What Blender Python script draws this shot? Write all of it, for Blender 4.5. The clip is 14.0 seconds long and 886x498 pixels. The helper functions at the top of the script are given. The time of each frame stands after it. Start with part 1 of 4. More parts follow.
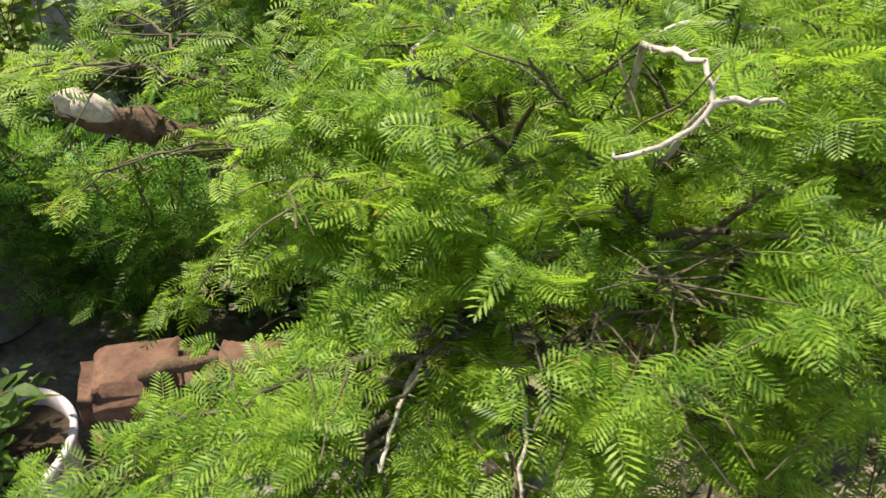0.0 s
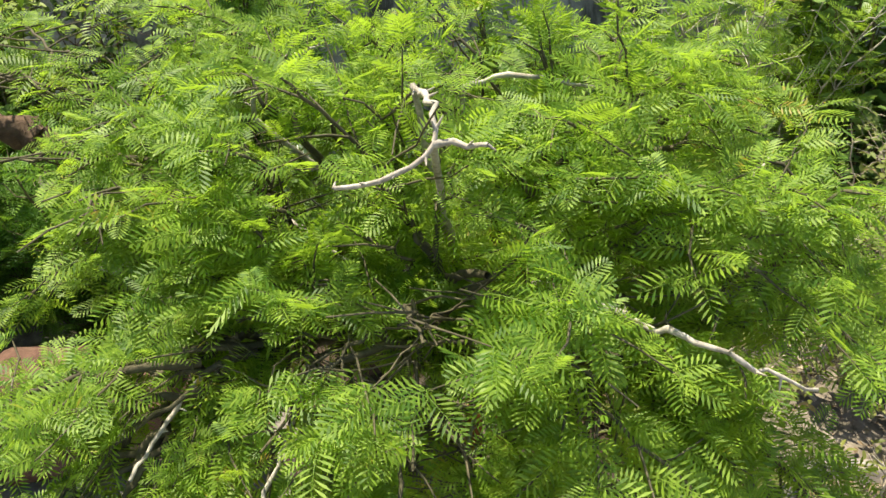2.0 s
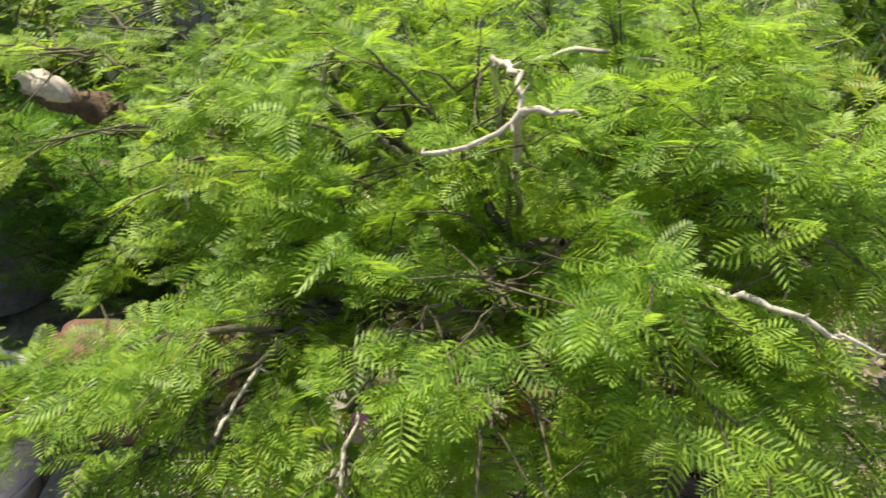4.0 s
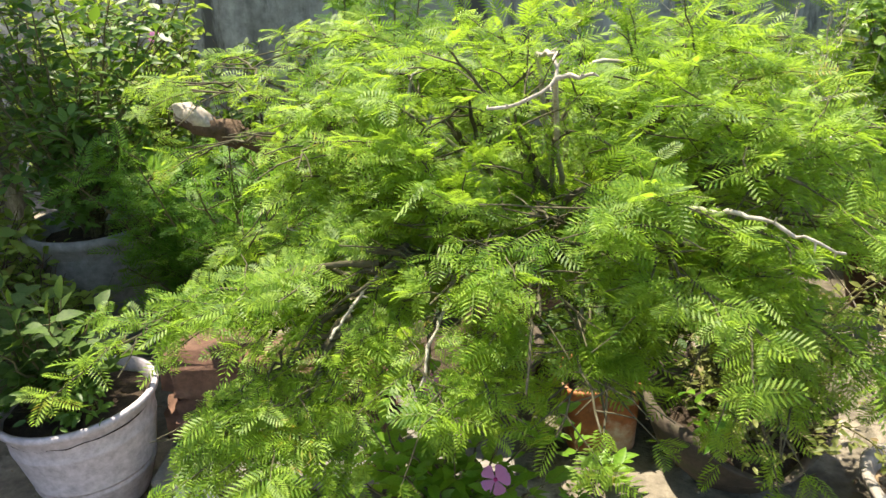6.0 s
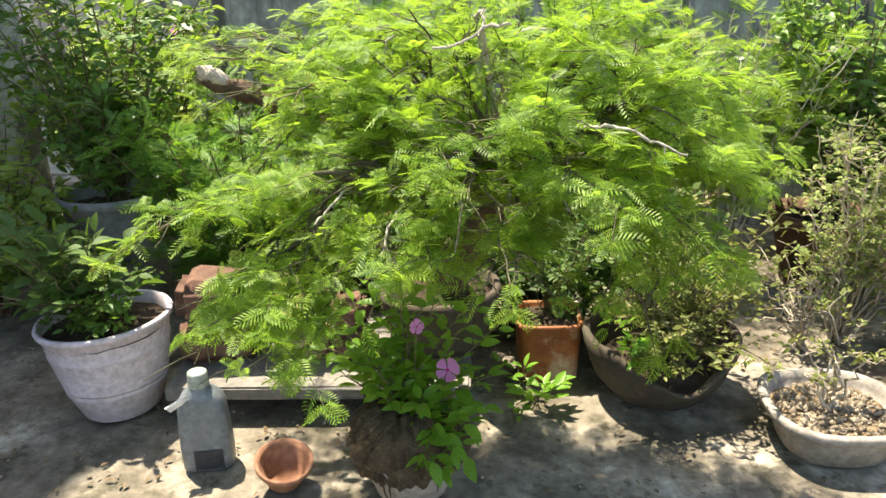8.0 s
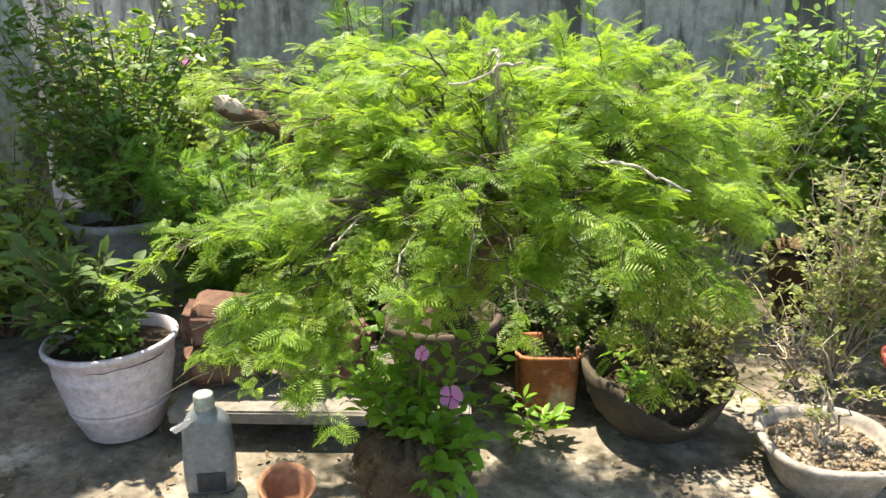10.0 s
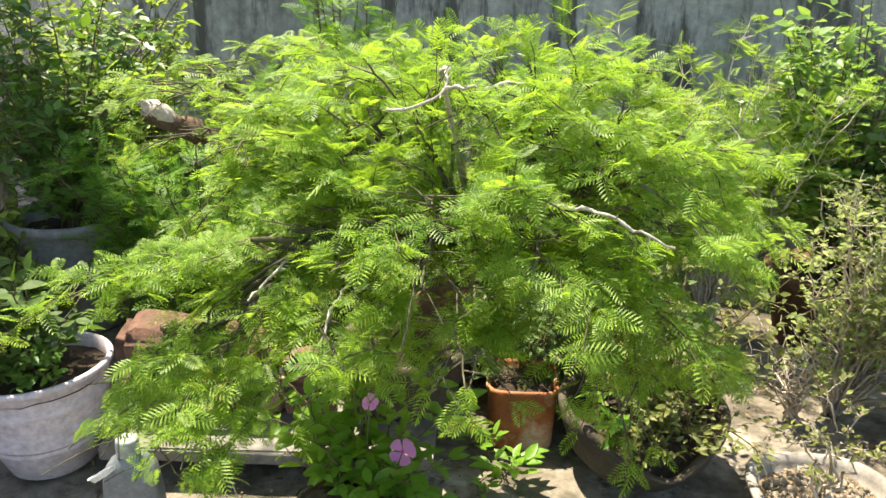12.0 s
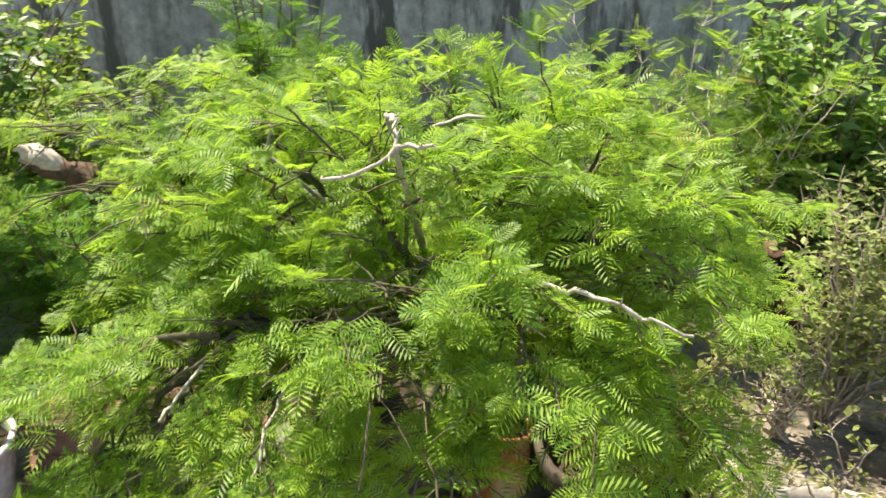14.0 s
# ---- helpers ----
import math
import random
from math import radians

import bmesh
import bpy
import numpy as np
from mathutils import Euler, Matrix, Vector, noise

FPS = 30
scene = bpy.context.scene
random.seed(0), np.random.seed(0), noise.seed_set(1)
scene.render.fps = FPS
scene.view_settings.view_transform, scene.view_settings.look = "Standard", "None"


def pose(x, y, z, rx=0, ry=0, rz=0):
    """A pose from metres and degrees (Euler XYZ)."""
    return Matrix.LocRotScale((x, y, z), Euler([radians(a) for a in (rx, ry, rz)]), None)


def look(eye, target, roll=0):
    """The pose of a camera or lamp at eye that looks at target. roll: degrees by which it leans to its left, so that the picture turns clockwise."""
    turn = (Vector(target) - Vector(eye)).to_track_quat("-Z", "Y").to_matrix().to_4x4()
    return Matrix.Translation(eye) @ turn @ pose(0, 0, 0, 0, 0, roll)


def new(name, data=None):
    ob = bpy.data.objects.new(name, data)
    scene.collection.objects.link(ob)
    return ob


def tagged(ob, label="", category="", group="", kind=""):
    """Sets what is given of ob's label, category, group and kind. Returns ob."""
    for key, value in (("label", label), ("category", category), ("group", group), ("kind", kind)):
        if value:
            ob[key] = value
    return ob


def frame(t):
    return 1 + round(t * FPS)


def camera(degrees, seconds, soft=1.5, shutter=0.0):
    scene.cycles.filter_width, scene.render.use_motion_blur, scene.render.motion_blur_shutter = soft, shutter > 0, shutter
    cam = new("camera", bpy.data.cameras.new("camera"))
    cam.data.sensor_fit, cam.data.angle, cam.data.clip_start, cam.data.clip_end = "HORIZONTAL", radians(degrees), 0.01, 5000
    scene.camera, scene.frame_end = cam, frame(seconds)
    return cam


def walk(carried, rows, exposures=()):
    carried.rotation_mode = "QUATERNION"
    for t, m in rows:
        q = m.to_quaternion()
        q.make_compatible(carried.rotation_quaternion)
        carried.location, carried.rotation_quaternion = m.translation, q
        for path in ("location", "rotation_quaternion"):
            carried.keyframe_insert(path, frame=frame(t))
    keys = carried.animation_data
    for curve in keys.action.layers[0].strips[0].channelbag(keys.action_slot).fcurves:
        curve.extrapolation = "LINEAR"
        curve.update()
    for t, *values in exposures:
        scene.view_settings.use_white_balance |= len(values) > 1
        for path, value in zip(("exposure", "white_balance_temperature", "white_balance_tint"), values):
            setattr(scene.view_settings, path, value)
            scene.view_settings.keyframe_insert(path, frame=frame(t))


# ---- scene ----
cam = camera(60.2, 14.0, 1.5, 0.22)
PATH = [
    (0, (0.222, 0.149, 1.163), (-0.081, 1.788, 0.058), -4.0),
    (0.5, (0.332, 0.129, 1.156), (-0.052, 1.78, 0.093), -1.6),
    (1, (0.399, 0.155, 1.151), (0.003, 1.818, 0.113), -0.7),
    (1.5, (0.433, 0.165, 1.143), (0.025, 1.84, 0.128), -0.5),
    (2, (0.457, 0.171, 1.148), (0.048, 1.86, 0.157), -0.4),
    (2.5, (0.456, 0.186, 1.137), (0.045, 1.874, 0.147), -0.6),
    (3, (0.458, 0.185, 1.139), (0.049, 1.875, 0.151), -1.4),
    (3.5, (0.448, 0.177, 1.135), (0.042, 1.86, 0.133), -1.6),
    (4, (0.421, 0.133, 1.142), (-0.052, 1.791, 0.127), -1.0),
    (4.2, (0.401, 0.107, 1.133), (-0.168, 1.733, 0.117), -0.1),
    (6.3, (0.546, -0.183, 1.075), (-0.097, 1.557, 0.328), -3.2),
    (6.5, (0.591, -0.213, 1.066), (-0.059, 1.523, 0.314), -2.6),
    (7, (0.663, -0.29, 1.045), (0.009, 1.449, 0.304), -1.1),
    (7.3, (0.665, -0.322, 1.043), (0.015, 1.429, 0.328), -0.9),
    (7.5, (0.673, -0.365, 1.034), (0.023, 1.395, 0.341), -1.3),
    (8, (0.671, -0.452, 1.017), (0.021, 1.311, 0.332), -1.8),
    (8.5, (0.67, -0.497, 1.015), (0.004, 1.285, 0.4), -1.6),
    (8.7, (0.664, -0.508, 1.003), (0.004, 1.29, 0.428), -1.1),
    (10.8, (0.655, -0.487, 1.028), (0.019, 1.304, 0.407), -0.2),
    (11, (0.655, -0.474, 1.016), (0.018, 1.315, 0.39), -0.7),
    (11.5, (0.66, -0.394, 1.038), (0.024, 1.384, 0.38), -0.8),
    (12, (0.665, -0.259, 1.072), (0.027, 1.513, 0.4), 0.7),
    (12.5, (0.678, -0.164, 1.075), (-0.007, 1.584, 0.385), 1.9),
    (13, (0.699, -0.131, 1.077), (-0.023, 1.597, 0.375), 2.2),
    (13.5, (0.65, -0.08, 1.091), (-0.037, 1.648, 0.356), 0.8),
    (14, (0.571, -0.03, 1.128), (0.079, 1.758, 0.38), -1.1),
]
walk(cam, [(t, look(eye, target, roll)) for t, eye, target, roll in PATH], [(0.0, 1.02, 7300, 9), (4.2, 1.05, 7300, 9), (6.3, 1.50, 7300, 9), (7.5, 1.60, 7300, 9), (11.2, 1.60, 7300, 9), (13.0, 1.50, 7300, 9), (14.0, 1.40, 7300, 9)])


# ---- light ----
SUN_EL, SUN_AZ = 69.0, -58.0          # degrees; azimuth clockwise from +y
world = bpy.data.worlds.new("sky")
scene.world = world
world.use_nodes = True
sky = world.node_tree.nodes.new("ShaderNodeTexSky")
sky.sky_type, sky.sun_disc = "NISHITA", False
sky.sun_elevation, sky.sun_rotation = radians(SUN_EL), radians(SUN_AZ)
back = world.node_tree.nodes["Background"]
back.inputs["Strength"].default_value = 0.13
world.node_tree.links.new(sky.outputs[0], back.inputs["Color"])
sun = new("sun", bpy.data.lights.new("sun", "SUN"))
sun.data.energy, sun.data.angle, sun.data.color = 5.0, radians(0.9), (1.0, 0.94, 0.84)
a, e = radians(SUN_AZ), radians(SUN_EL)
to_sun = Vector((math.sin(a) * math.cos(e), math.cos(a) * math.cos(e), math.sin(e)))
sun.matrix_world = look(to_sun * 20, (0, 0, 0))


# ---- materials ----
def nodes_of(name):
    m = bpy.data.materials.new(name)
    m.use_nodes = True
    return m, m.node_tree.nodes, m.node_tree.links, m.node_tree.nodes["Principled BSDF"]


def noise_node(n, l, scale, detail=4.0, rough=0.6, stretch=None):
    tex = n.new("ShaderNodeTexNoise")
    tex.inputs["Scale"].default_value, tex.inputs["Detail"].default_value, tex.inputs["Roughness"].default_value = scale, detail, rough
    co = n.new("ShaderNodeTexCoord")
    if stretch:
        mp = n.new("ShaderNodeMapping")
        mp.inputs["Scale"].default_value = stretch
        l.new(co.outputs["Object"], mp.inputs["Vector"])
        l.new(mp.outputs["Vector"], tex.inputs["Vector"])
    else:
        l.new(co.outputs["Object"], tex.inputs["Vector"])
    return tex


def ramp_node(n, stops):
    r = n.new("ShaderNodeValToRGB")
    while len(r.color_ramp.elements) < len(stops):
        r.color_ramp.elements.new(0.5)
    for el, (p, c) in zip(r.color_ramp.elements, stops):
        el.position, el.color = p, (*c, 1)
    return r


def mix_node(n, l, fac, a_out, b_out, blend="MIX"):
    m = n.new("ShaderNodeMix")
    m.data_type, m.blend_type = "RGBA", blend
    if isinstance(fac, float):
        m.inputs["Factor"].default_value = fac
    else:
        l.new(fac, m.inputs["Factor"])
    for sock, v in ((m.inputs["A"], a_out), (m.inputs["B"], b_out)):
        if isinstance(v, tuple):
            sock.default_value = (*v, 1)
        else:
            l.new(v, sock)
    return m.outputs["Result"]


def surface(name, stops, scale, rough=0.85, fine=60.0, bump=0.4, stain=None, stain_scale=4.0, stain_at=(0.5, 0.65), stretch=None, dist=0.004, spec=0.3):
    """A matt, worn surface: colour by a coarse noise, darker and lighter grain by a fine one, stains with a shape of their own."""
    m, n, l, b = nodes_of(name)
    coarse = noise_node(n, l, scale, 5, 0.65, stretch)
    r = ramp_node(n, stops)
    l.new(coarse.outputs["Fac"], r.inputs["Fac"])
    grain = noise_node(n, l, fine, 6, 0.7)
    g = ramp_node(n, [(0.3, (0.62, 0.62, 0.62)), (0.7, (1.2, 1.2, 1.2))])
    l.new(grain.outputs["Fac"], g.inputs["Fac"])
    col = mix_node(n, l, 1.0, r.outputs["Color"], g.outputs["Color"], "MULTIPLY")
    if stain:
        st = noise_node(n, l, stain_scale, 7, 0.7, stretch)
        sr = ramp_node(n, [(stain_at[0], (0, 0, 0)), (stain_at[1], (1, 1, 1))])
        l.new(st.outputs["Fac"], sr.inputs["Fac"])
        col = mix_node(n, l, sr.outputs["Color"], col, stain)
    l.new(col, b.inputs["Base Color"])
    b.inputs["Roughness"].default_value = rough
    b.inputs["Specular IOR Level"].default_value = spec
    bp = n.new("ShaderNodeBump")
    bp.inputs["Strength"].default_value, bp.inputs["Distance"].default_value = bump, dist
    l.new(grain.outputs["Fac"], bp.inputs["Height"])
    l.new(bp.outputs["Normal"], b.inputs["Normal"])
    return m


def leaf_material(name, dark, light, through_col, share=0.35, rough=0.5, scale=9.0, old=None):
    """Leaf blade: a glossy upper face and light passing through it; hue varies from leaf to leaf and over the plant."""
    m, n, l, b = nodes_of(name)
    geo = n.new("ShaderNodeNewGeometry")
    big = noise_node(n, l, scale, 3, 0.6)
    add = n.new("ShaderNodeMath")
    add.operation = "MULTIPLY_ADD"
    l.new(geo.outputs["Random Per Island"], add.inputs[0])
    add.inputs[1].default_value = 0.5
    l.new(big.outputs["Fac"], add.inputs[2])
    sub = n.new("ShaderNodeMath")
    sub.operation = "SUBTRACT"
    l.new(add.outputs[0], sub.inputs[0])
    sub.inputs[1].default_value = 0.25
    stops = [(0.25, dark), (0.72, light)]
    if old:
        stops += [(0.80, light), (0.88, old)]
    r = ramp_node(n, stops)
    l.new(sub.outputs[0], r.inputs["Fac"])
    l.new(r.outputs["Color"], b.inputs["Base Color"])
    b.inputs["Roughness"].default_value = rough
    b.inputs["Specular IOR Level"].default_value = 0.35
    tr = n.new("ShaderNodeBsdfTranslucent")
    l.new(mix_node(n, l, 0.75, r.outputs["Color"], through_col), tr.inputs["Color"])
    mx = n.new("ShaderNodeMixShader")
    mx.inputs["Fac"].default_value = share
    l.new(b.outputs[0], mx.inputs[1])
    l.new(tr.outputs[0], mx.inputs[2])
    l.new(mx.outputs[0], n["Material Output"].inputs["Surface"])
    return m


def gravel_material():
    m = surface("pale_gravel", [(0.3, (0.32, 0.27, 0.20)), (0.7, (0.60, 0.53, 0.42))], 22, 0.95, 90, 0.8)
    n, l = m.node_tree.nodes, m.node_tree.links
    b = n["Principled BSDF"]
    old = b.inputs["Base Color"].links[0].from_socket
    info = n.new("ShaderNodeObjectInfo")
    r = ramp_node(n, [(0.0, (0.45, 0.41, 0.36)), (0.4, (0.82, 0.79, 0.75)), (1.0, (1.1, 1.05, 0.98))])
    l.new(info.outputs["Random"], r.inputs["Fac"])
    l.new(mix_node(n, l, 1.0, old, r.outputs["Color"], "MULTIPLY"), b.inputs["Base Color"])
    return m


M = {
    # Palest tone raised to echo patches of sun; darker tones are worn concrete.
    "concrete": surface("weathered_concrete", [(0.34, (0.09, 0.077, 0.056)), (0.48, (0.18, 0.155, 0.118)), (0.58, (0.28, 0.245, 0.19)), (0.68, (0.48, 0.44, 0.36))], 5.0, 0.92, 34, 0.9,
                        stain=(0.075, 0.068, 0.045), stain_scale=11.0, stain_at=(0.52, 0.64), dist=0.007),
    "wall": surface("stained_wall", [(0.3, (0.21, 0.21, 0.19)), (0.5, (0.39, 0.39, 0.36)), (0.62, (0.52, 0.52, 0.48)), (0.72, (0.74, 0.74, 0.70))], 1.9, 0.95, 26, 0.6,
                    stain=(0.10, 0.098, 0.085), stain_scale=3.4, stain_at=(0.50, 0.60), stretch=(2.4, 1, 0.5)),
    "white_plastic": surface("dull_white_plastic", [(0.3, (0.50, 0.44, 0.48)), (0.7, (0.62, 0.56, 0.60))], 4, 0.55, 50, 0.08,
                             stain=(0.44, 0.38, 0.34), stain_scale=5, stain_at=(0.60, 0.82), spec=0.4),
    "grey_plastic": surface("dull_grey_plastic", [(0.3, (0.20, 0.20, 0.20)), (0.7, (0.32, 0.32, 0.31))], 5, 0.6, 50, 0.15,
                            stain=(0.13, 0.12, 0.09), stain_scale=8, stain_at=(0.55, 0.7)),
    "bottle_plastic": surface("bluish_grey_plastic", [(0.3, (0.13, 0.15, 0.165)), (0.7, (0.20, 0.22, 0.235))], 9, 0.42, 80, 0.05, spec=0.5),
    "cap_plastic": surface("faded_grey_green_plastic", [(0.3, (0.28, 0.32, 0.28)), (0.7, (0.38, 0.41, 0.36))], 20, 0.6, 80, 0.1),
    "label_dark": surface("dark_worn_label", [(0.3, (0.02, 0.022, 0.03)), (0.7, (0.05, 0.052, 0.06))], 14, 0.5, 60, 0.1),
    "paper": surface("white_tape", [(0.3, (0.72, 0.74, 0.74)), (0.7, (0.85, 0.86, 0.86))], 20, 0.6, 60, 0.1),
    "terracotta": surface("terracotta", [(0.3, (0.26, 0.12, 0.07)), (0.7, (0.40, 0.21, 0.13))], 7, 0.85, 60, 0.3,
                          stain=(0.50, 0.36, 0.26), stain_scale=6, stain_at=(0.56, 0.75)),
    "rust_clay": surface("rust_stained_clay", [(0.3, (0.20, 0.055, 0.018)), (0.55, (0.38, 0.13, 0.04)), (0.75, (0.50, 0.24, 0.10))], 6, 0.6, 55, 0.25,
                         stain=(0.55, 0.42, 0.28), stain_scale=8, stain_at=(0.50, 0.64), spec=0.4),
    "dark_clay": surface("mossy_dark_clay", [(0.3, (0.05, 0.04, 0.03)), (0.7, (0.12, 0.092, 0.068))], 8, 0.9, 60, 0.5,
                         stain=(0.055, 0.065, 0.03), stain_scale=9, stain_at=(0.5, 0.68)),
    "brick": surface("old_red_brick", [(0.3, (0.10, 0.055, 0.04)), (0.7, (0.21, 0.115, 0.078))], 11, 0.92, 70, 0.7,
                     stain=(0.13, 0.09, 0.06), stain_scale=9, stain_at=(0.5, 0.7)),
    "tan_brick": surface("pale_clay_brick", [(0.3, (0.34, 0.21, 0.13)), (0.7, (0.50, 0.34, 0.22))], 12, 0.92, 70, 0.7,
                         stain=(0.20, 0.13, 0.09), stain_scale=10, stain_at=(0.55, 0.72)),
    "slab": surface("grey_stone_slab", [(0.3, (0.16, 0.145, 0.125)), (0.7, (0.27, 0.25, 0.22))], 5, 0.9, 50, 0.4,
                    stain=(0.14, 0.13, 0.11), stain_scale=6),
    "cement_pot": surface("grey_cement", [(0.3, (0.24, 0.215, 0.185)), (0.7, (0.39, 0.355, 0.31))], 9, 0.9, 70, 0.5,
                          stain=(0.17, 0.15, 0.12), stain_scale=7, stain_at=(0.5, 0.68)),
    "cream_pot": surface("stained_cream_cement", [(0.3, (0.40, 0.32, 0.27)), (0.7, (0.60, 0.51, 0.43))], 8, 0.9, 60, 0.5,
                         stain=(0.22, 0.16, 0.12), stain_scale=9, stain_at=(0.55, 0.7)),
    "soil": surface("dark_soil", [(0.3, (0.03, 0.021, 0.014)), (0.7, (0.085, 0.06, 0.04))], 26, 0.97, 120, 1.0, dist=0.008),
    "coir": surface("brown_root_fibre", [(0.3, (0.06, 0.042, 0.026)), (0.6, (0.17, 0.12, 0.07)), (0.8, (0.32, 0.24, 0.15))], 30, 0.97, 140, 1.0, dist=0.01),
    "gravel": gravel_material(),
    "bark_pale": surface("pale_thorny_bark", [(0.3, (0.27, 0.24, 0.19)), (0.7, (0.56, 0.52, 0.44))], 40, 0.85, 160, 0.5, dist=0.001),
    # Darker copy of the pale bark: the inner limbs' shade put into colour.
    "bark_shaded": surface("shade_darkened_twig_bark", [(0.3, (0.06, 0.055, 0.030)), (0.6, (0.12, 0.108, 0.065)), (0.8, (0.26, 0.23, 0.17))], 30, 0.88, 160, 0.5, dist=0.001),
    "bark_brown": surface("rough_brown_bark", [(0.3, (0.055, 0.035, 0.022)), (0.6, (0.14, 0.092, 0.06)), (0.8, (0.27, 0.20, 0.14))], 24, 0.92, 90, 1.0, dist=0.006),
    "cut_sunlit_wood": surface("bleached_sunlit_wood", [(0.3, (0.36, 0.30, 0.25)), (0.7, (0.62, 0.55, 0.47))], 40, 0.8, 120, 0.5, dist=0.002),
    "stem": surface("green_brown_stem", [(0.3, (0.085, 0.075, 0.03)), (0.7, (0.17, 0.15, 0.07))], 30, 0.8, 120, 0.3, dist=0.001),
    "dry_stem": surface("bleached_dry_twig", [(0.3, (0.30, 0.25, 0.18)), (0.7, (0.54, 0.47, 0.37))], 40, 0.9, 150, 0.3, dist=0.001),
    "red_clay": surface("red_painted_clay", [(0.3, (0.30, 0.06, 0.045)), (0.7, (0.42, 0.12, 0.085))], 8, 0.8, 60, 0.3),
    "litter_pale": surface("pale_grit", [(0.3, (0.22, 0.19, 0.15)), (0.7, (0.52, 0.46, 0.37))], 60, 0.95, 160, 0.5),
    "litter": surface("dry_leaf_litter", [(0.3, (0.09, 0.06, 0.035)), (0.7, (0.26, 0.19, 0.11))], 30, 0.95, 120, 0.5),
    "feather": leaf_material("feathery_leaf", (0.055, 0.140, 0.017), (0.275, 0.42, 0.050), (0.42, 0.64, 0.05), 0.50, 0.5, 7.0, old=(0.36, 0.26, 0.04)),
    "feather_dark": leaf_material("dark_feathery_leaf", (0.055, 0.16, 0.020), (0.17, 0.33, 0.04), (0.27, 0.50, 0.04), 0.45, 0.5, 6.0),
    "leaf_mid": leaf_material("mid_green_leaf", (0.035, 0.095, 0.014), (0.105, 0.20, 0.030), (0.20, 0.36, 0.03), 0.35, 0.45, 8.0),
    "leaf_dark": leaf_material("deep_green_leaf", (0.020, 0.062, 0.013), (0.085, 0.150, 0.026), (0.16, 0.28, 0.03), 0.32, 0.62, 8.0),
    "leaf_bush": leaf_material("yellowish_green_leaf", (0.12, 0.20, 0.035), (0.30, 0.40, 0.08), (0.38, 0.52, 0.07), 0.42, 0.55, 8.0, old=(0.30, 0.22, 0.06)),
    "leaf_broad": leaf_material("blue_green_broad_leaf", (0.08, 0.17, 0.045), (0.22, 0.35, 0.09), (0.32, 0.50, 0.07), 0.42, 0.4, 8.0),
    "leaf_lime": leaf_material("fresh_green_leaf", (0.08, 0.21, 0.02), (0.20, 0.37, 0.04), (0.32, 0.54, 0.04), 0.42, 0.4, 9.0),
    "leaf_olive": leaf_material("olive_small_leaf", (0.075, 0.105, 0.024), (0.22, 0.24, 0.06), (0.28, 0.30, 0.05), 0.35, 0.5, 14.0, old=(0.34, 0.24, 0.12)),
    "leaf_dry": leaf_material("dry_yellowish_leaf", (0.12, 0.18, 0.04), (0.30, 0.36, 0.11), (0.38, 0.42, 0.10), 0.40, 0.6, 14.0, old=(0.42, 0.26, 0.16)),
    "petal": leaf_material("pink_petal", (0.55, 0.16, 0.42), (0.72, 0.30, 0.60), (0.85, 0.35, 0.70), 0.4, 0.5, 40.0),
    "petal_eye": leaf_material("deep_pink_eye", (0.40, 0.02, 0.16), (0.52, 0.04, 0.22), (0.6, 0.05, 0.25), 0.2, 0.5, 40.0),
}


# ---- mesh helpers ----
rng = np.random.default_rng(7)


def mesh_of(name, verts, faces, mat, smooth=False):
    """A mesh from arrays; faces all have the same number of corners, or are a list of such arrays."""
    groups = faces if isinstance(faces, list) else [faces]
    me = bpy.data.meshes.new(name)
    verts = np.asarray(verts, dtype=np.float32)
    me.vertices.add(len(verts))
    me.vertices.foreach_set("co", verts.ravel())
    loops = np.concatenate([np.asarray(g, dtype=np.int32).ravel() for g in groups])
    sizes = np.concatenate([np.full(len(g), np.asarray(g).shape[1], dtype=np.int32) for g in groups])
    me.loops.add(len(loops))
    me.loops.foreach_set("vertex_index", loops)
    me.polygons.add(len(sizes))
    me.polygons.foreach_set("loop_start", np.concatenate([[0], np.cumsum(sizes)[:-1]]).astype(np.int32))
    me.polygons.foreach_set("loop_total", sizes)
    me.update(calc_edges=True)
    me.validate()
    if smooth:
        me.polygons.foreach_set("use_smooth", np.ones(len(sizes), dtype=bool))
    me.materials.append(mat)
    return me


def part(name, me, parent, label="", at=None, kind=""):
    """One mesh object under a thing or under a part."""
    ob = new(name, me)
    ob.parent = parent
    if at is not None:
        ob.matrix_basis = at
    return tagged(ob, label, kind=kind)


def thing(name, label, category, at, group="", kind=""):
    ob = new(name)
    ob.empty_display_size = 0.05
    ob.matrix_basis = at
    return tagged(ob, label, category, group, kind)


def merge(pieces):
    """Several (verts, faces) with equal corner counts as one."""
    vs, fs, k = [], [], 0
    for v, f in pieces:
        vs.append(np.asarray(v, dtype=float))
        fs.append(np.asarray(f, dtype=int) + k)
        k += len(v)
    return np.concatenate(vs), np.concatenate(fs)


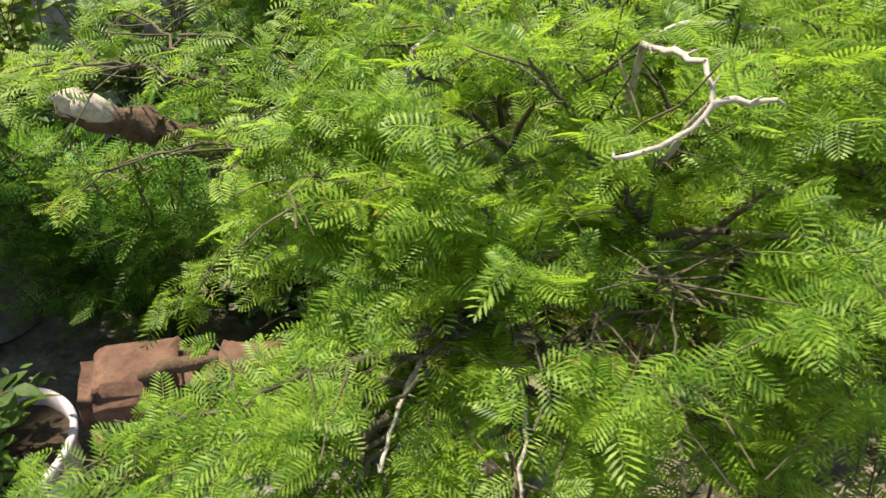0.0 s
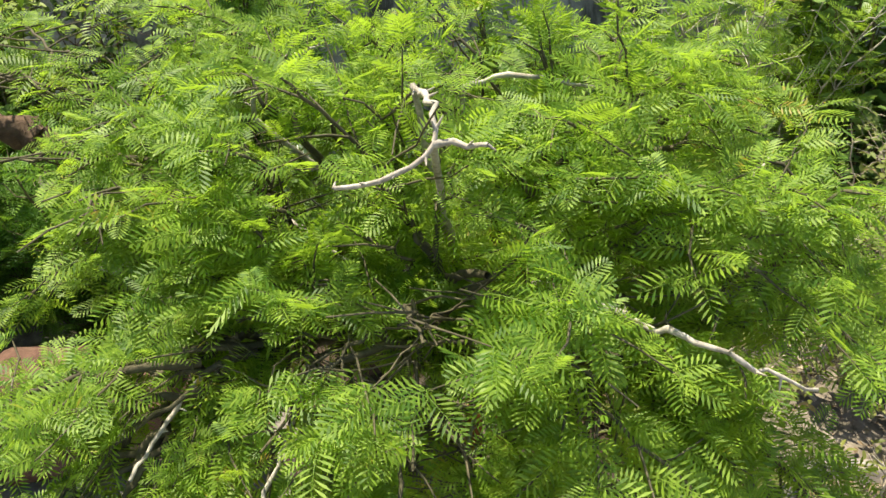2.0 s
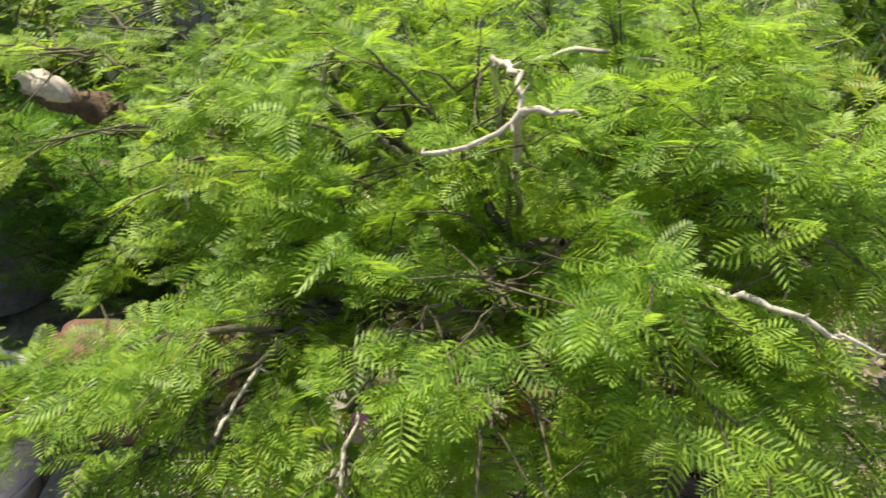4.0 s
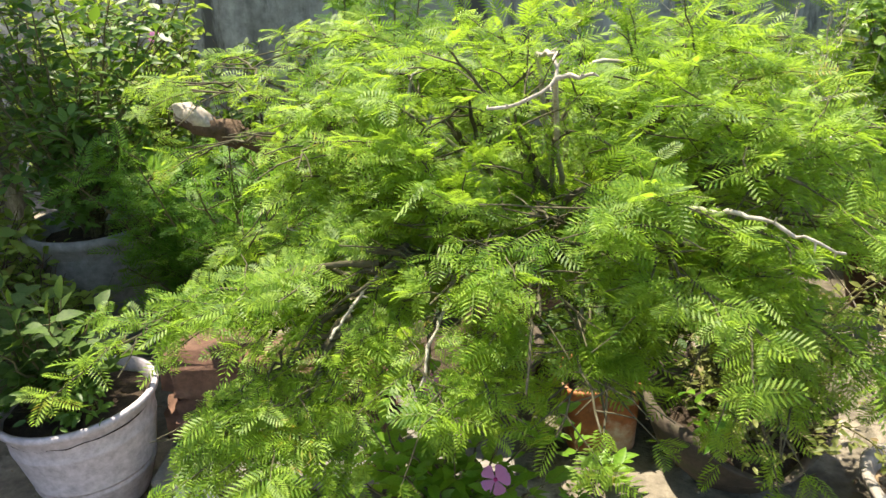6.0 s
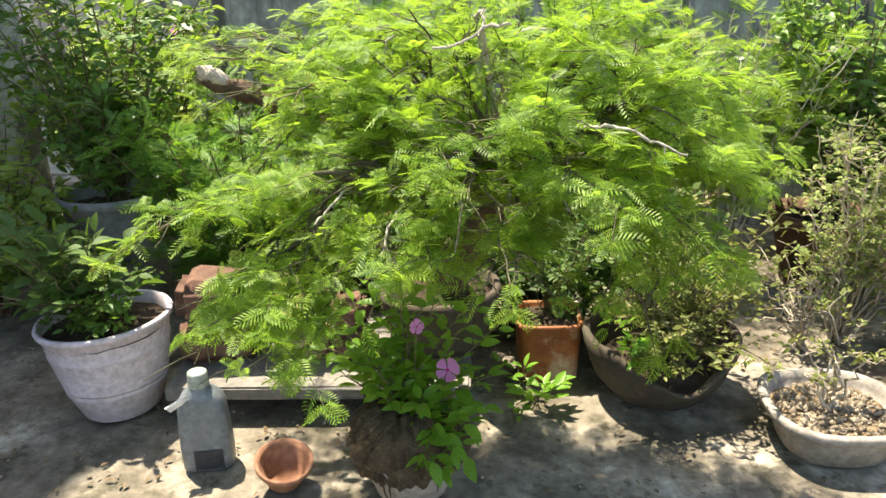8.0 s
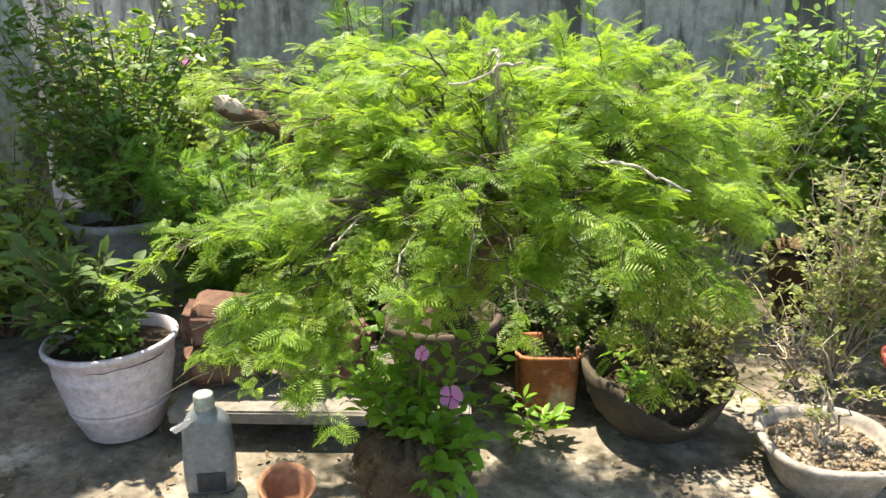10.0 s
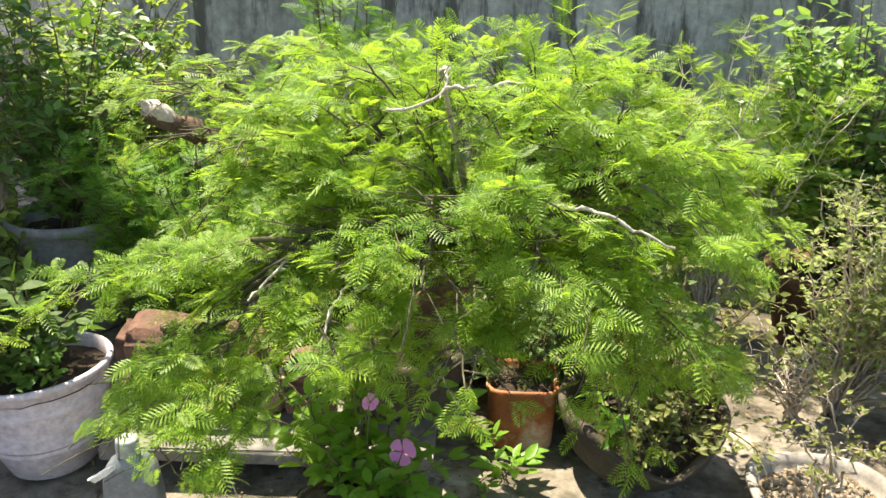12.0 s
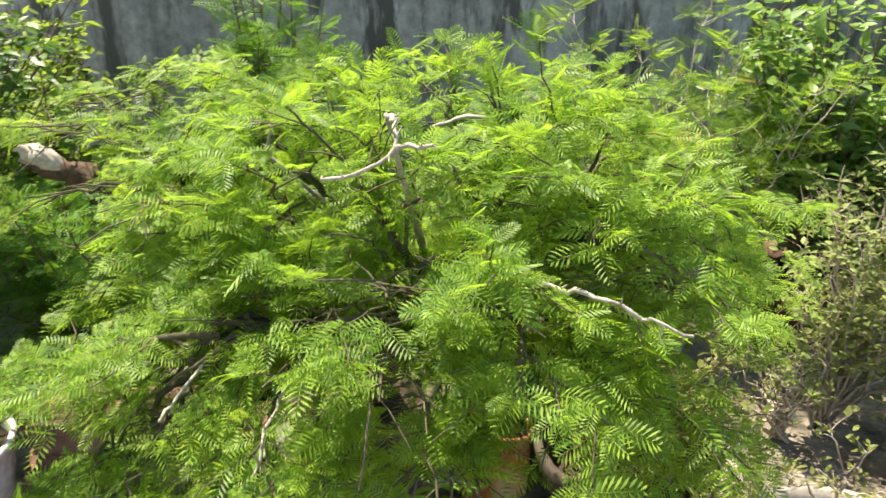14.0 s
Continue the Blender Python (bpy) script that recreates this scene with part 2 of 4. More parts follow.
def tube(points, radii, sides=6):
    """A tapering round stick along points."""
    p = np.asarray(points, dtype=float)
    r = np.broadcast_to(np.asarray(radii, dtype=float), (len(p),))
    d = np.gradient(p, axis=0)
    d /= np.linalg.norm(d, axis=1)[:, None] + 1e-9
    ref = np.where(np.abs(d[:, 2:3]) > 0.9, np.array([[1.0, 0, 0]]), np.array([[0, 0, 1.0]]))
    u = np.cross(d, ref)
    u /= np.linalg.norm(u, axis=1)[:, None] + 1e-9
    w = np.cross(d, u)
    ang = np.arange(sides) * 2 * np.pi / sides
    ring = (np.cos(ang)[None, :, None] * u[:, None] + np.sin(ang)[None, :, None] * w[:, None]) * r[:, None, None] + p[:, None]
    v = ring.reshape(-1, 3)
    i = np.arange(len(p) - 1)[:, None] * sides
    k = np.arange(sides)[None]
    k2 = (k + 1) % sides
    f = np.stack([i + k, i + k2, i + sides + k2, i + sides + k], -1).reshape(-1, 4)
    return v, f


def lathe(profile, segs=48, power=2.0, wobble=0.0, seed=0, top_cut=None):
    """A turned shape from (radius, height) pairs; power above 2 squares its plan. wobble: uneven walls. top_cut(angle) lowers the upper edge."""
    g = np.random.default_rng(seed)
    ang = np.arange(segs) * 2 * np.pi / segs
    c, s = np.cos(ang), np.sin(ang)
    k = (np.abs(c) ** power + np.abs(s) ** power) ** (-1 / power)
    ph = g.uniform(0, 6.28, 4)
    wob = 1 + wobble * (np.sin(2 * ang + ph[0]) + 0.6 * np.sin(3 * ang + ph[1]) + 0.4 * np.sin(7 * ang + ph[2]))
    hmax = max(h for _, h in profile)
    rows = []
    for r, h in profile:
        z = np.full(segs, h, dtype=float)
        if top_cut is not None:
            z = np.minimum(z, hmax - top_cut(ang) + (h - hmax) * 0.2) if h > hmax * 0.35 else z
        z = z + wobble * 0.25 * r * np.sin(5 * ang + ph[3])
        rows.append(np.stack([r * k * wob * c, r * k * wob * s, z], -1))
    v = np.concatenate(rows)
    i = np.arange(len(profile) - 1)[:, None] * segs
    j = np.arange(segs)[None]
    j2 = (j + 1) % segs
    f = np.stack([i + j, i + j2, i + segs + j2, i + segs + j], -1).reshape(-1, 4)
    return v, f


def block(size, bevel, seed=0, rough=0.0, cuts=2):
    """A bevelled, slightly uneven block standing on z = 0, as a mesh without material."""
    g = np.random.default_rng(seed)
    bm = bmesh.new()
    bmesh.ops.create_cube(bm, size=1.0)
    for v in bm.verts:
        v.co = Vector((v.co.x * size[0], v.co.y * size[1], (v.co.z + 0.5) * size[2]))
    if cuts:
        bmesh.ops.subdivide_edges(bm, edges=bm.edges[:], cuts=cuts, use_grid_fill=True)
    bmesh.ops.bevel(bm, geom=[e for e in bm.edges if e.calc_face_angle(0) > 0.6], offset=bevel, segments=2, affect="EDGES", clamp_overlap=True)
    for v in bm.verts:
        v.co += Vector(g.normal(0, 1, 3)) * rough
    return bm


def bm_mesh(name, bm, mat, smooth=False):
    me = bpy.data.meshes.new(name)
    bm.to_mesh(me)
    bm.free()
    me.materials.append(mat)
    if smooth:
        me.polygons.foreach_set("use_smooth", np.ones(len(me.polygons), dtype=bool))
    return me


def unit(v):
    v = np.asarray(v, dtype=float)
    return v / (np.linalg.norm(v, axis=-1, keepdims=True) + 1e-9)


def place_many(tv, tf, pos, xdir, zdir, size):
    """Copies of a small template (verts tv, faces tf) at pos, its x along xdir, its z near zdir."""
    x = unit(xdir)
    y = unit(np.cross(zdir, x))
    z = np.cross(x, y)
    rot = np.stack([x, y, z], -1)
    v = np.einsum("nij,kj->nki", rot, tv) * np.asarray(size)[:, None, None] + np.asarray(pos)[:, None]
    f = tf[None] + (np.arange(len(pos)) * len(tv))[:, None, None]
    return v.reshape(-1, 3), f.reshape(-1, tf.shape[1])


def pinnate(pairs=11, leaflet=0.20, wide=0.058, droop=0.25, lift=0.10):
    """A feathery leaf of unit length along x: a thin midrib with two rows of small oblong leaflets."""
    vs, fs = [], []
    for i in range(pairs + 1):
        q = i / pairs
        vs += [(q, 0.008, -droop * q * q), (q, -0.008, -droop * q * q)]
        if i:
            fs.append((2 * i - 2, 2 * i - 1, 2 * i + 1, 2 * i))
    for i in range(1, pairs + 1):
        q = i / pairs
        x0, z0 = q, -droop * q * q
        ll = leaflet * (0.55 + 0.45 * math.sin(math.pi * min(1, 0.18 + q * 0.82)))
        for s in (1, -1):
            a = radians(70 - 34 * q)
            dx, dy = math.cos(a), math.sin(a) * s
            px, py = -dy * s, dx * s
            dz = lift * ll - droop * 0.5 * ll * q
            k = len(vs)
            for along, side in ((0.45, 0.5), (1, 0), (0.45, -0.5)):
                vs.append((x0 + dx * ll * along + px * wide * side, dy * ll * along + py * wide * side, z0 + dz * along + (0.01 if side else 0)))
            fs.append((2 * i + (0 if s == 1 else 1), k, k + 1, k + 2))
    return np.array(vs), np.array(fs)


def blade(wide=0.45, fold=0.12, droop=0.15, widest=0.42):
    """A plain leaf of unit length along x, folded along its midrib, of triangles."""
    q = [0.0, 0.16, widest, 0.72, 0.9, 1.0]
    w = [0.0, 0.6, 1.0, 0.72, 0.3, 0.0]
    vs, fs = [], []
    for x, k in zip(q, w):
        z = -droop * x * x
        vs += [(x, 0, z), (x, k * wide / 2, z + fold * k * wide), (x, -k * wide / 2, z + fold * k * wide)]
    for i in range(5):
        a0, b0 = 3 * i, 3 * i + 3
        for s in (1, 2):
            if i == 0:
                t = [(a0, b0, b0 + s)]
            elif i == 4:
                t = [(a0, b0, a0 + s)]
            else:
                t = [(a0, b0, b0 + s), (a0, b0 + s, a0 + s)]
            fs += [c if s == 1 else c[::-1] for c in t]
    return np.array(vs), np.array(fs)


def arc(p0, p1, lift, n, wob, g, side=0.0):
    """A limb from p0 to p1 that rises by lift in between, with small bends."""
    p0, p1 = np.asarray(p0, float), np.asarray(p1, float)
    q = np.linspace(0, 1, n)[:, None]
    d = p1 - p0
    s = unit(np.cross(d, (0, 0, 1)))
    p = p0 + d * q + np.array([0, 0, 1.0]) * lift * 4 * q * (1 - q) + s * side * 4 * q * (1 - q)
    jit = g.normal(0, wob, (n, 3)) * np.sin(np.pi * np.clip(q, 0.02, 1) ** 0.7)
    return p + jit


FEATHERS = [pinnate(9, 0.36, 0.062, 0.15), pinnate(8, 0.38, 0.068, 0.30, 0.03), pinnate(9, 0.33, 0.060, 0.04, 0.12)]
BLADES = [blade(0.45, 0.12, 0.15), blade(0.40, 0.2, 0.4), blade(0.5, 0.06, 0.05)]


def leaves_mesh(name, templates, pos, xdir, zdir, size, mat, g):
    """Leaves of mixed template at the given places, in one mesh."""
    pos, xdir, zdir, size = (np.asarray(v, float) for v in (pos, xdir, zdir, size))
    kind = g.integers(0, len(templates), len(pos))
    out = []
    for i, (tv, tf) in enumerate(templates):
        sel = kind == i
        if sel.any():
            out.append(place_many(tv, tf, pos[sel], xdir[sel], zdir[sel], size[sel]))
    v, f = merge(out)
    return mesh_of(name, v, f, mat)


# ---- the setting ----
def ground():
    n = 140
    q = np.linspace(-1, 1, n)
    ax = np.sign(q) * (np.abs(q) ** 3 * 60 + np.abs(q) * 2.2)
    X, Y = np.meshgrid(ax + 0.3, ax + 0.9)
    Z = np.array([[0.004 * noise.noise((x * 3, y * 3, 0)) + 0.003 * noise.noise((x * 11, y * 11, 4)) if abs(x) < 4 and abs(y) < 4 else 0.0
                   for x, y in zip(rx, ry)] for rx, ry in zip(X, Y)])
    v = np.stack([X, Y, Z - 0.004], -1).reshape(-1, 3)
    i, j = np.meshgrid(np.arange(n - 1), np.arange(n - 1))
    k = (j * n + i).ravel()
    ob = new("ground", mesh_of("ground", v, np.stack([k, k + 1, k + n + 1, k + n], -1), M["concrete"], True))
    tagged(ob, "worn, stained concrete yard floor with dust, moss and painted sun patches", "ground", kind="structure")


def wall():
    bm = bmesh.new()
    bmesh.ops.create_cube(bm, size=1.0)
    for v in bm.verts:
        v.co = Vector((v.co.x * 9, 2.86 + v.co.y * 0.16, (v.co.z + 0.5) * 2.1 - 0.02))
    bmesh.ops.bevel(bm, geom=bm.edges[:], offset=0.01, segments=2, affect="EDGES")
    ob = new("wall_north", bm_mesh("wall_north", bm, M["wall"]))
    tagged(ob, "grey cement yard wall with dark rain stains", "wall", kind="structure")


# Unseen wall added to shade the left; stops short to leave back bushes lit.
def shade_wall():
    bm = bmesh.new()
    bmesh.ops.create_cube(bm, size=1.0)
    for v in bm.verts:
        v.co = Vector((-2.25 + v.co.x * 0.2, -0.48 + v.co.y * 5.2, (v.co.z + 0.5) * 4.9 - 0.02))
    bmesh.ops.bevel(bm, geom=bm.edges[:], offset=0.012, segments=2, affect="EDGES")
    ob = new("shade_wall_west", bm_mesh("shade_wall_west", bm, M["wall"]))
    tagged(ob, "unseen plain cement wall added to shade the yard's left", "wall", kind="structure")


ground()
wall()
shade_wall()


# ---- the feathery tree ----
def pinnate_leaf(pairs=12, leaflet=0.27, wide=0.052, droop=0.2, curl=0.0, lift=0.03):
    """A feathery leaf of unit length along x: a thin midrib with two rows of narrow, round-ended leaflets."""
    vs, fs = [], []
    spine = lambda q: (q, curl * q * q, -droop * q * q)
    for i in range(5):
        x, y, z = spine(i / 4)
        vs += [(x, y + 0.007, z), (x, y - 0.007, z)]
        if i:
            fs.append((2 * i - 2, 2 * i - 1, 2 * i + 1, 2 * i))
    for i in range(pairs):
        q = 0.10 + 0.88 * i / (pairs - 1)
        x0, y0, z0 = spine(q)
        ll = leaflet * min(1.0, 0.55 + 2.2 * q, 0.42 + 2.4 * (1 - q))
        for s in (1, -1):
            a_ = radians(68 - 30 * q ** 2)
            dx, dy = math.cos(a_), math.sin(a_) * s
            k = len(vs)
            for along, side in ((0.0, 0.25), (0.62, 0.5), (1.0, 0.0), (0.55, -0.5)):
                vs.append((x0 + dx * ll * along - dy * wide * side, y0 + dy * ll * along + dx * wide * side, z0 + ll * along * (lift - 0.18 * along) + 0.012 * abs(side)))
            fs.append((k, k + 1, k + 2, k + 3) if s == 1 else (k + 3, k + 2, k + 1, k))
    return np.array(vs), np.array(fs)


PLUMES = [pinnate_leaf(9, 0.40, 0.062, 0.20, 0.08), pinnate_leaf(9, 0.42, 0.064, 0.42, -0.10), pinnate_leaf(10, 0.38, 0.058, 0.08, 0.0, 0.08), pinnate_leaf(8, 0.42, 0.068, 0.60, 0.06, -0.08)]


def crown_top(x, y):
    """Height of the crown's upper surface, and how far out a place lies (1 at the edge)."""
    u = (x - 0.27) / 0.52
    v = (y - 0.86) / (0.37 if y < 0.86 else 0.46)
    rho = u * u + v * v
    return 0.985 - (0.40 if y < 0.86 else 0.24) * rho ** 1.25, rho


def feathery_tree():
    g = np.random.default_rng(11)
    base = np.array([0.02, 1.27, 0.092])
    tree = thing("bonsai_tree", "spreading thorny tree with feathery bright green leaves in a clay pot", "tree", pose(*base))
    v, f = lathe([(0.0, 0.012), (0.10, 0.012), (0.115, 0.0), (0.125, 0.02), (0.150, 0.13), (0.160, 0.135), (0.160, 0.16), (0.146, 0.16), (0.140, 0.13), (0.0, 0.135)], 40, 2.0, 0.01, 3)
    part("pot", mesh_of("pot", v, f, M["dark_clay"], True), tree, "dark weathered clay pot")
    v, f = lathe([(0.142, 0.13), (0.11, 0.148), (0.05, 0.160), (0.0, 0.163)], 24, 2, 0.02, 4)
    part("soil", mesh_of("soil", v, f, M["soil"]), tree)
    fork = np.array([0.27, 1.03, 0.54]) - base
    tp = np.array([(0.0, 0.0, 0.12), (0.04, -0.01, 0.2), (0.08, -0.08, 0.27), (0.16, -0.15, 0.35), fork, fork + np.array([0.0, 0.0, 0.07])])
    v, f = tube(tp, [0.062, 0.05, 0.044, 0.040, 0.034, 0.02], 12)
    v = v * (1 + 0.06 * np.sin(v[:, 2:3] * 60 + v[:, :1] * 80))
    part("trunk", mesh_of("trunk", v, f, M["bark_brown"], True), tree, "gnarled brown trunk")
    # the thick sawn-off limb
    sp = np.array([(0.24, 1.02, 0.60), (0.06, 1.03, 0.64), (-0.13, 1.01, 0.705), (-0.21, 0.99, 0.745), (-0.30, 0.965, 0.785), (-0.388, 0.935, 0.822)]) - base
    q = np.linspace(0, 1, 40)
    sp = np.stack([np.interp(q, np.linspace(0, 1, 6), sp[:, i]) for i in range(3)], -1) + g.normal(0, 0.0035, (40, 3))
    rad = np.interp(q, [0, 0.5, 0.85, 0.95, 1], [0.026, 0.019, 0.019, 0.017, 0.006]) * (1 + g.normal(0, 0.12, 40))
    v, f = tube(sp, rad, 14)
    v += np.random.default_rng(77).normal(0, 0.0022, v.shape)
    stump = part("stump_limb", mesh_of("stump_limb", v, f, M["bark_brown"], True), tree, "thick sawn-off limb with cracked brown bark")
    # Pale sleeve: bleached cut end, plus sunlight on the limb's top put into colour.
    top = sp[-8:] + np.array([0.0, -0.007, 0.010])
    v, f = tube(top, rad[-8:] * np.array([0.15, 0.4, 0.7, 0.85, 0.8, 0.9, 1.0, 1.2]), 12)
    v += np.random.default_rng(78).normal(0, 0.0025, v.shape)
    part("cut_end_lit_top", mesh_of("cut_end_lit_top", v, f, M["cut_sunlit_wood"], True), stump, "bleached cut end and a pale top painted for sunlight")
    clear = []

    def bare_branch(*pts):
        """A pale thorny branch that shows between the leaves."""
        pts = np.array(pts)
        t0 = np.concatenate([[0], np.cumsum(np.linalg.norm(np.diff(pts, axis=0), axis=1))])
        q = np.linspace(0, t0[-1], max(6, int(t0[-1] / 0.011)))
        fine = np.stack([np.interp(q, t0, pts[:, i]) for i in range(3)], -1) + g.normal(0, 0.0014, (len(q), 3))
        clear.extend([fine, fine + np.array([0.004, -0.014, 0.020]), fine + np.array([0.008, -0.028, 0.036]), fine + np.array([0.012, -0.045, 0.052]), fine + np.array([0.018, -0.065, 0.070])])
        fine = fine - base
        wood = [tube(fine, np.linspace(0.0032, 0.0017, len(q)) * (1 + g.normal(0, 0.14, len(q))), 7)]
        wood.append(tube(arc(fork, fine[0], 0.02, 10, 0.003, g), np.linspace(0.0050, 0.0032, 10), 6))
        for i in range(1, len(q), 2):
            th = unit(g.normal(0, 1, 3) + (0, 0, 0.4)) * g.uniform(0.006, 0.014)
            wood.append(tube([fine[i], fine[i] + th * 0.6, fine[i] + th], [0.0016, 0.001, 0.0003], 4))
        v, f = merge(wood)
        part("branch", mesh_of("branch", v, f, M["bark_pale"], True), tree, "pale bare thorny branch")

    bare_branch((0.217, 0.825, 0.663), (0.179, 0.741, 0.657), (0.188, 0.688, 0.659), (0.198, 0.631, 0.653), (0.196, 0.594, 0.638), (0.198, 0.561, 0.604))
    bare_branch((0.179, 0.741, 0.657), (0.21, 0.726, 0.673), (0.248, 0.718, 0.672), (0.283, 0.694, 0.652))
    bare_branch((0.286, 0.782, 0.945), (0.321, 0.703, 0.959), (0.326, 0.685, 0.934), (0.316, 0.675, 0.924), (0.296, 0.666, 0.913), (0.259, 0.651, 0.906))
    bare_branch((0.326, 0.685, 0.934), (0.371, 0.68, 0.941))
    bare_branch((0.045, 0.92, 0.744), (0.084, 0.891, 0.753), (0.14, 0.856, 0.747), (0.198, 0.81, 0.747))
    bare_branch((0.437, 0.759, 0.777), (0.504, 0.692, 0.79), (0.544, 0.675, 0.795), (0.572, 0.677, 0.781), (0.6, 0.68, 0.769), (0.632, 0.69, 0.753))
    bare_branch((0.382, 0.792, 0.678), (0.416, 0.758, 0.69), (0.45, 0.737, 0.677), (0.452, 0.7, 0.668), (0.473, 0.662, 0.663))
    bare_branch((0.559, 1.088, 0.71), (0.606, 1.127, 0.724), (0.638, 1.166, 0.734), (0.672, 1.203, 0.754))
    bare_branch((0.133, 0.74, 0.678), (0.094, 0.67, 0.682), (0.081, 0.638, 0.66), (0.074, 0.578, 0.639))
    bare_branch((0.053, 0.946, 0.708), (-0.032, 0.902, 0.714), (-0.116, 0.877, 0.664), (-0.133, 0.858, 0.654), (-0.15, 0.864, 0.669))
    bare_branch((0.337, 0.804, 0.652), (0.347, 0.761, 0.649), (0.352, 0.73, 0.633), (0.351, 0.693, 0.618))
    bare_branch((0.294, 0.936, 0.898), (0.338, 0.936, 0.914), (0.378, 0.938, 0.913), (0.43, 0.942, 0.906))
    bare_branch((0.051, 0.933, 0.845), (0.06, 0.926, 0.891), (0.099, 0.943, 0.919), (0.132, 0.952, 0.929))
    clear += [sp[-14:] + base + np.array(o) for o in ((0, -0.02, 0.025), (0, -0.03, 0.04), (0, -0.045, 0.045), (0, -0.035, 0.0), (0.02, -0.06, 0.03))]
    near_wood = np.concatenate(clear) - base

    # main limbs that carry the boughs
    limbs = []
    for k in range(13):
        a_ = k * 2.39996 + 0.4
        r_ = 0.12 + 0.20 * math.sqrt((k + 0.5) / 13)
        x, y = 0.27 + 0.95 * r_ * math.cos(a_), 0.88 + 0.85 * r_ * math.sin(a_)
        end = np.array([x, y, crown_top(x, y)[0] - 0.14]) - base
        p = arc(fork, end, 0.02, 16, 0.006, g, g.normal(0, 0.03))
        v, f = tube(p, np.linspace(0.011, 0.0035, 16), 7)
        part("limb", mesh_of("limb", v, f, M["bark_shaded"], True), tree)
        limbs.append(p[3:])
    limbs = np.concatenate(limbs)

    def spray(tip, lift, leafy=0.30, full=1.0, origin=None):
        """A bough that arches from the fork to its tip; its outer stretch carries short side twigs and fans of feathery leaves in flat tiers."""
        end = np.array(tip) - base
        if origin is None:
            near = limbs[np.argmin(np.sum((limbs - (end * 0.72 + fork * 0.28)) ** 2, 1))]
            start = near + g.normal(0, 0.006, 3)
        else:
            start = np.array(origin) - base + g.normal(0, 0.012, 3)
        length = np.linalg.norm(end - start)
        n = max(10, int(length / 0.020))
        p = arc(start, end, lift, n, 0.006, g, g.normal(0, 0.03))
        r0 = 0.0035 + 0.005 * length
        rad_ = np.interp(np.linspace(0, 1, n), [0, 0.4, 1], [r0, r0 * 0.5, 0.0013])
        wood = [tube(p, rad_, 6)]
        d = unit(np.gradient(p, axis=0))
        pos, xd, zd, size = [], [], [], []
        tilt = np.array([g.normal(0, 0.22), g.normal(-0.18, 0.22), 1.0])

        def fan(point, way, k, reach, big=1.0):
            for j in range(k):
                yaw = reach * (2 * (j + 0.5) / k - 1) + g.normal(0, 0.3) if k > 2 else (1 if j else -1) * reach * g.uniform(0.4, 1.5)
                c, s = math.cos(yaw), math.sin(yaw)
                pos.append(point + g.normal(0, 0.002, 3) + np.array([0, 0, 0.003]))
                xd.append(np.array([way[0] * c - way[1] * s, way[0] * s + way[1] * c, way[2] * 0.5 + g.normal(0.0, 0.34)]))
                zd.append(tilt + g.normal(0, 0.40, 3) * (1, 1, 0.3))
                size.append(g.uniform(0.026, 0.043) * big)

        first = max(2, n - int(leafy / 0.020))
        for i in range(first, n):
            if i == n - 1:
                fan(p[i], d[i], 7, 2.4, 0.95)
                continue
            fan(p[i], d[i], 3, 1.9)
            if g.random() < 0.85 * full:
                yaw = (1 if i % 2 else -1) * g.uniform(0.45, 1.6)
                c, s = math.cos(yaw), math.sin(yaw)
                way = unit(np.array([d[i][0] * c - d[i][1] * s, d[i][0] * s + d[i][1] * c, d[i][2] * 0.5 + g.normal(0.05, 0.16)]))
                tl = g.uniform(0.04, 0.13) * (1.1 - 0.5 * (i - first) / max(1, n - first))
                tn = max(3, int(tl / 0.019))
                t = p[i] + way * np.linspace(0, tl, tn)[:, None] - np.array([0, 0, 1.0]) * (np.linspace(0, 1, tn)[:, None] ** 2) * tl * g.uniform(-0.1, 0.3) + g.normal(0, 0.0018, (tn, 3))
                t[0] = p[i]
                wood.append(tube(t, np.linspace(max(0.0014, rad_[i] * 0.5), 0.0008, tn), 4))
                for k in range(1, tn):
                    fan(t[k], way, *((2, 1.1) if k < tn - 1 else (6, 2.3)))
            if g.random() < 0.5:
                th = unit(g.normal(0, 1, 3)) * 0.011
                wood.append(tube([p[i], p[i] + th * 0.6, p[i] + th], [0.0012, 0.0008, 0.0002], 4))
        mid = np.array(pos) + 0.5 * np.array(size)[:, None] * unit(np.array(xd))
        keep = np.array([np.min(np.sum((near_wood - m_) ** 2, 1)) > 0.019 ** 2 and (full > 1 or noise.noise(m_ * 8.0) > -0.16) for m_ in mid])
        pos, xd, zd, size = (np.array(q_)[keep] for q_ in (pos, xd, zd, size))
        v, f = merge(wood)
        bough = part("branch", mesh_of("branch", v, f, M["bark_shaded"], True), tree)
        part("foliage", leaves_mesh("foliage", PLUMES, pos, xd, zd, size, M["feather"], g), bough, kind="stuff")

    # the boughs that reach furthest: to the sides, over the front and hanging low
    for tip in ((-0.235, 0.505, 0.610), (-0.16, 0.53, 0.605), (-0.20, 0.56, 0.625)):
        spray(tip, 0.03, 0.26, 1.0, (0.11, 0.68, 0.67))
    for tip in ((-0.085, 0.43, 0.435), (-0.10, 0.49, 0.49), (0.075, 0.45, 0.43), (0.02, 0.47, 0.46), (-0.02, 0.42, 0.42), (-0.06, 0.45, 0.47), (-0.12, 0.46, 0.45), (0.05, 0.43, 0.45), (0.00, 0.45, 0.49)):
        spray(tip, 0.01, 0.17, 1.0, (0.07, 0.66, 0.62))
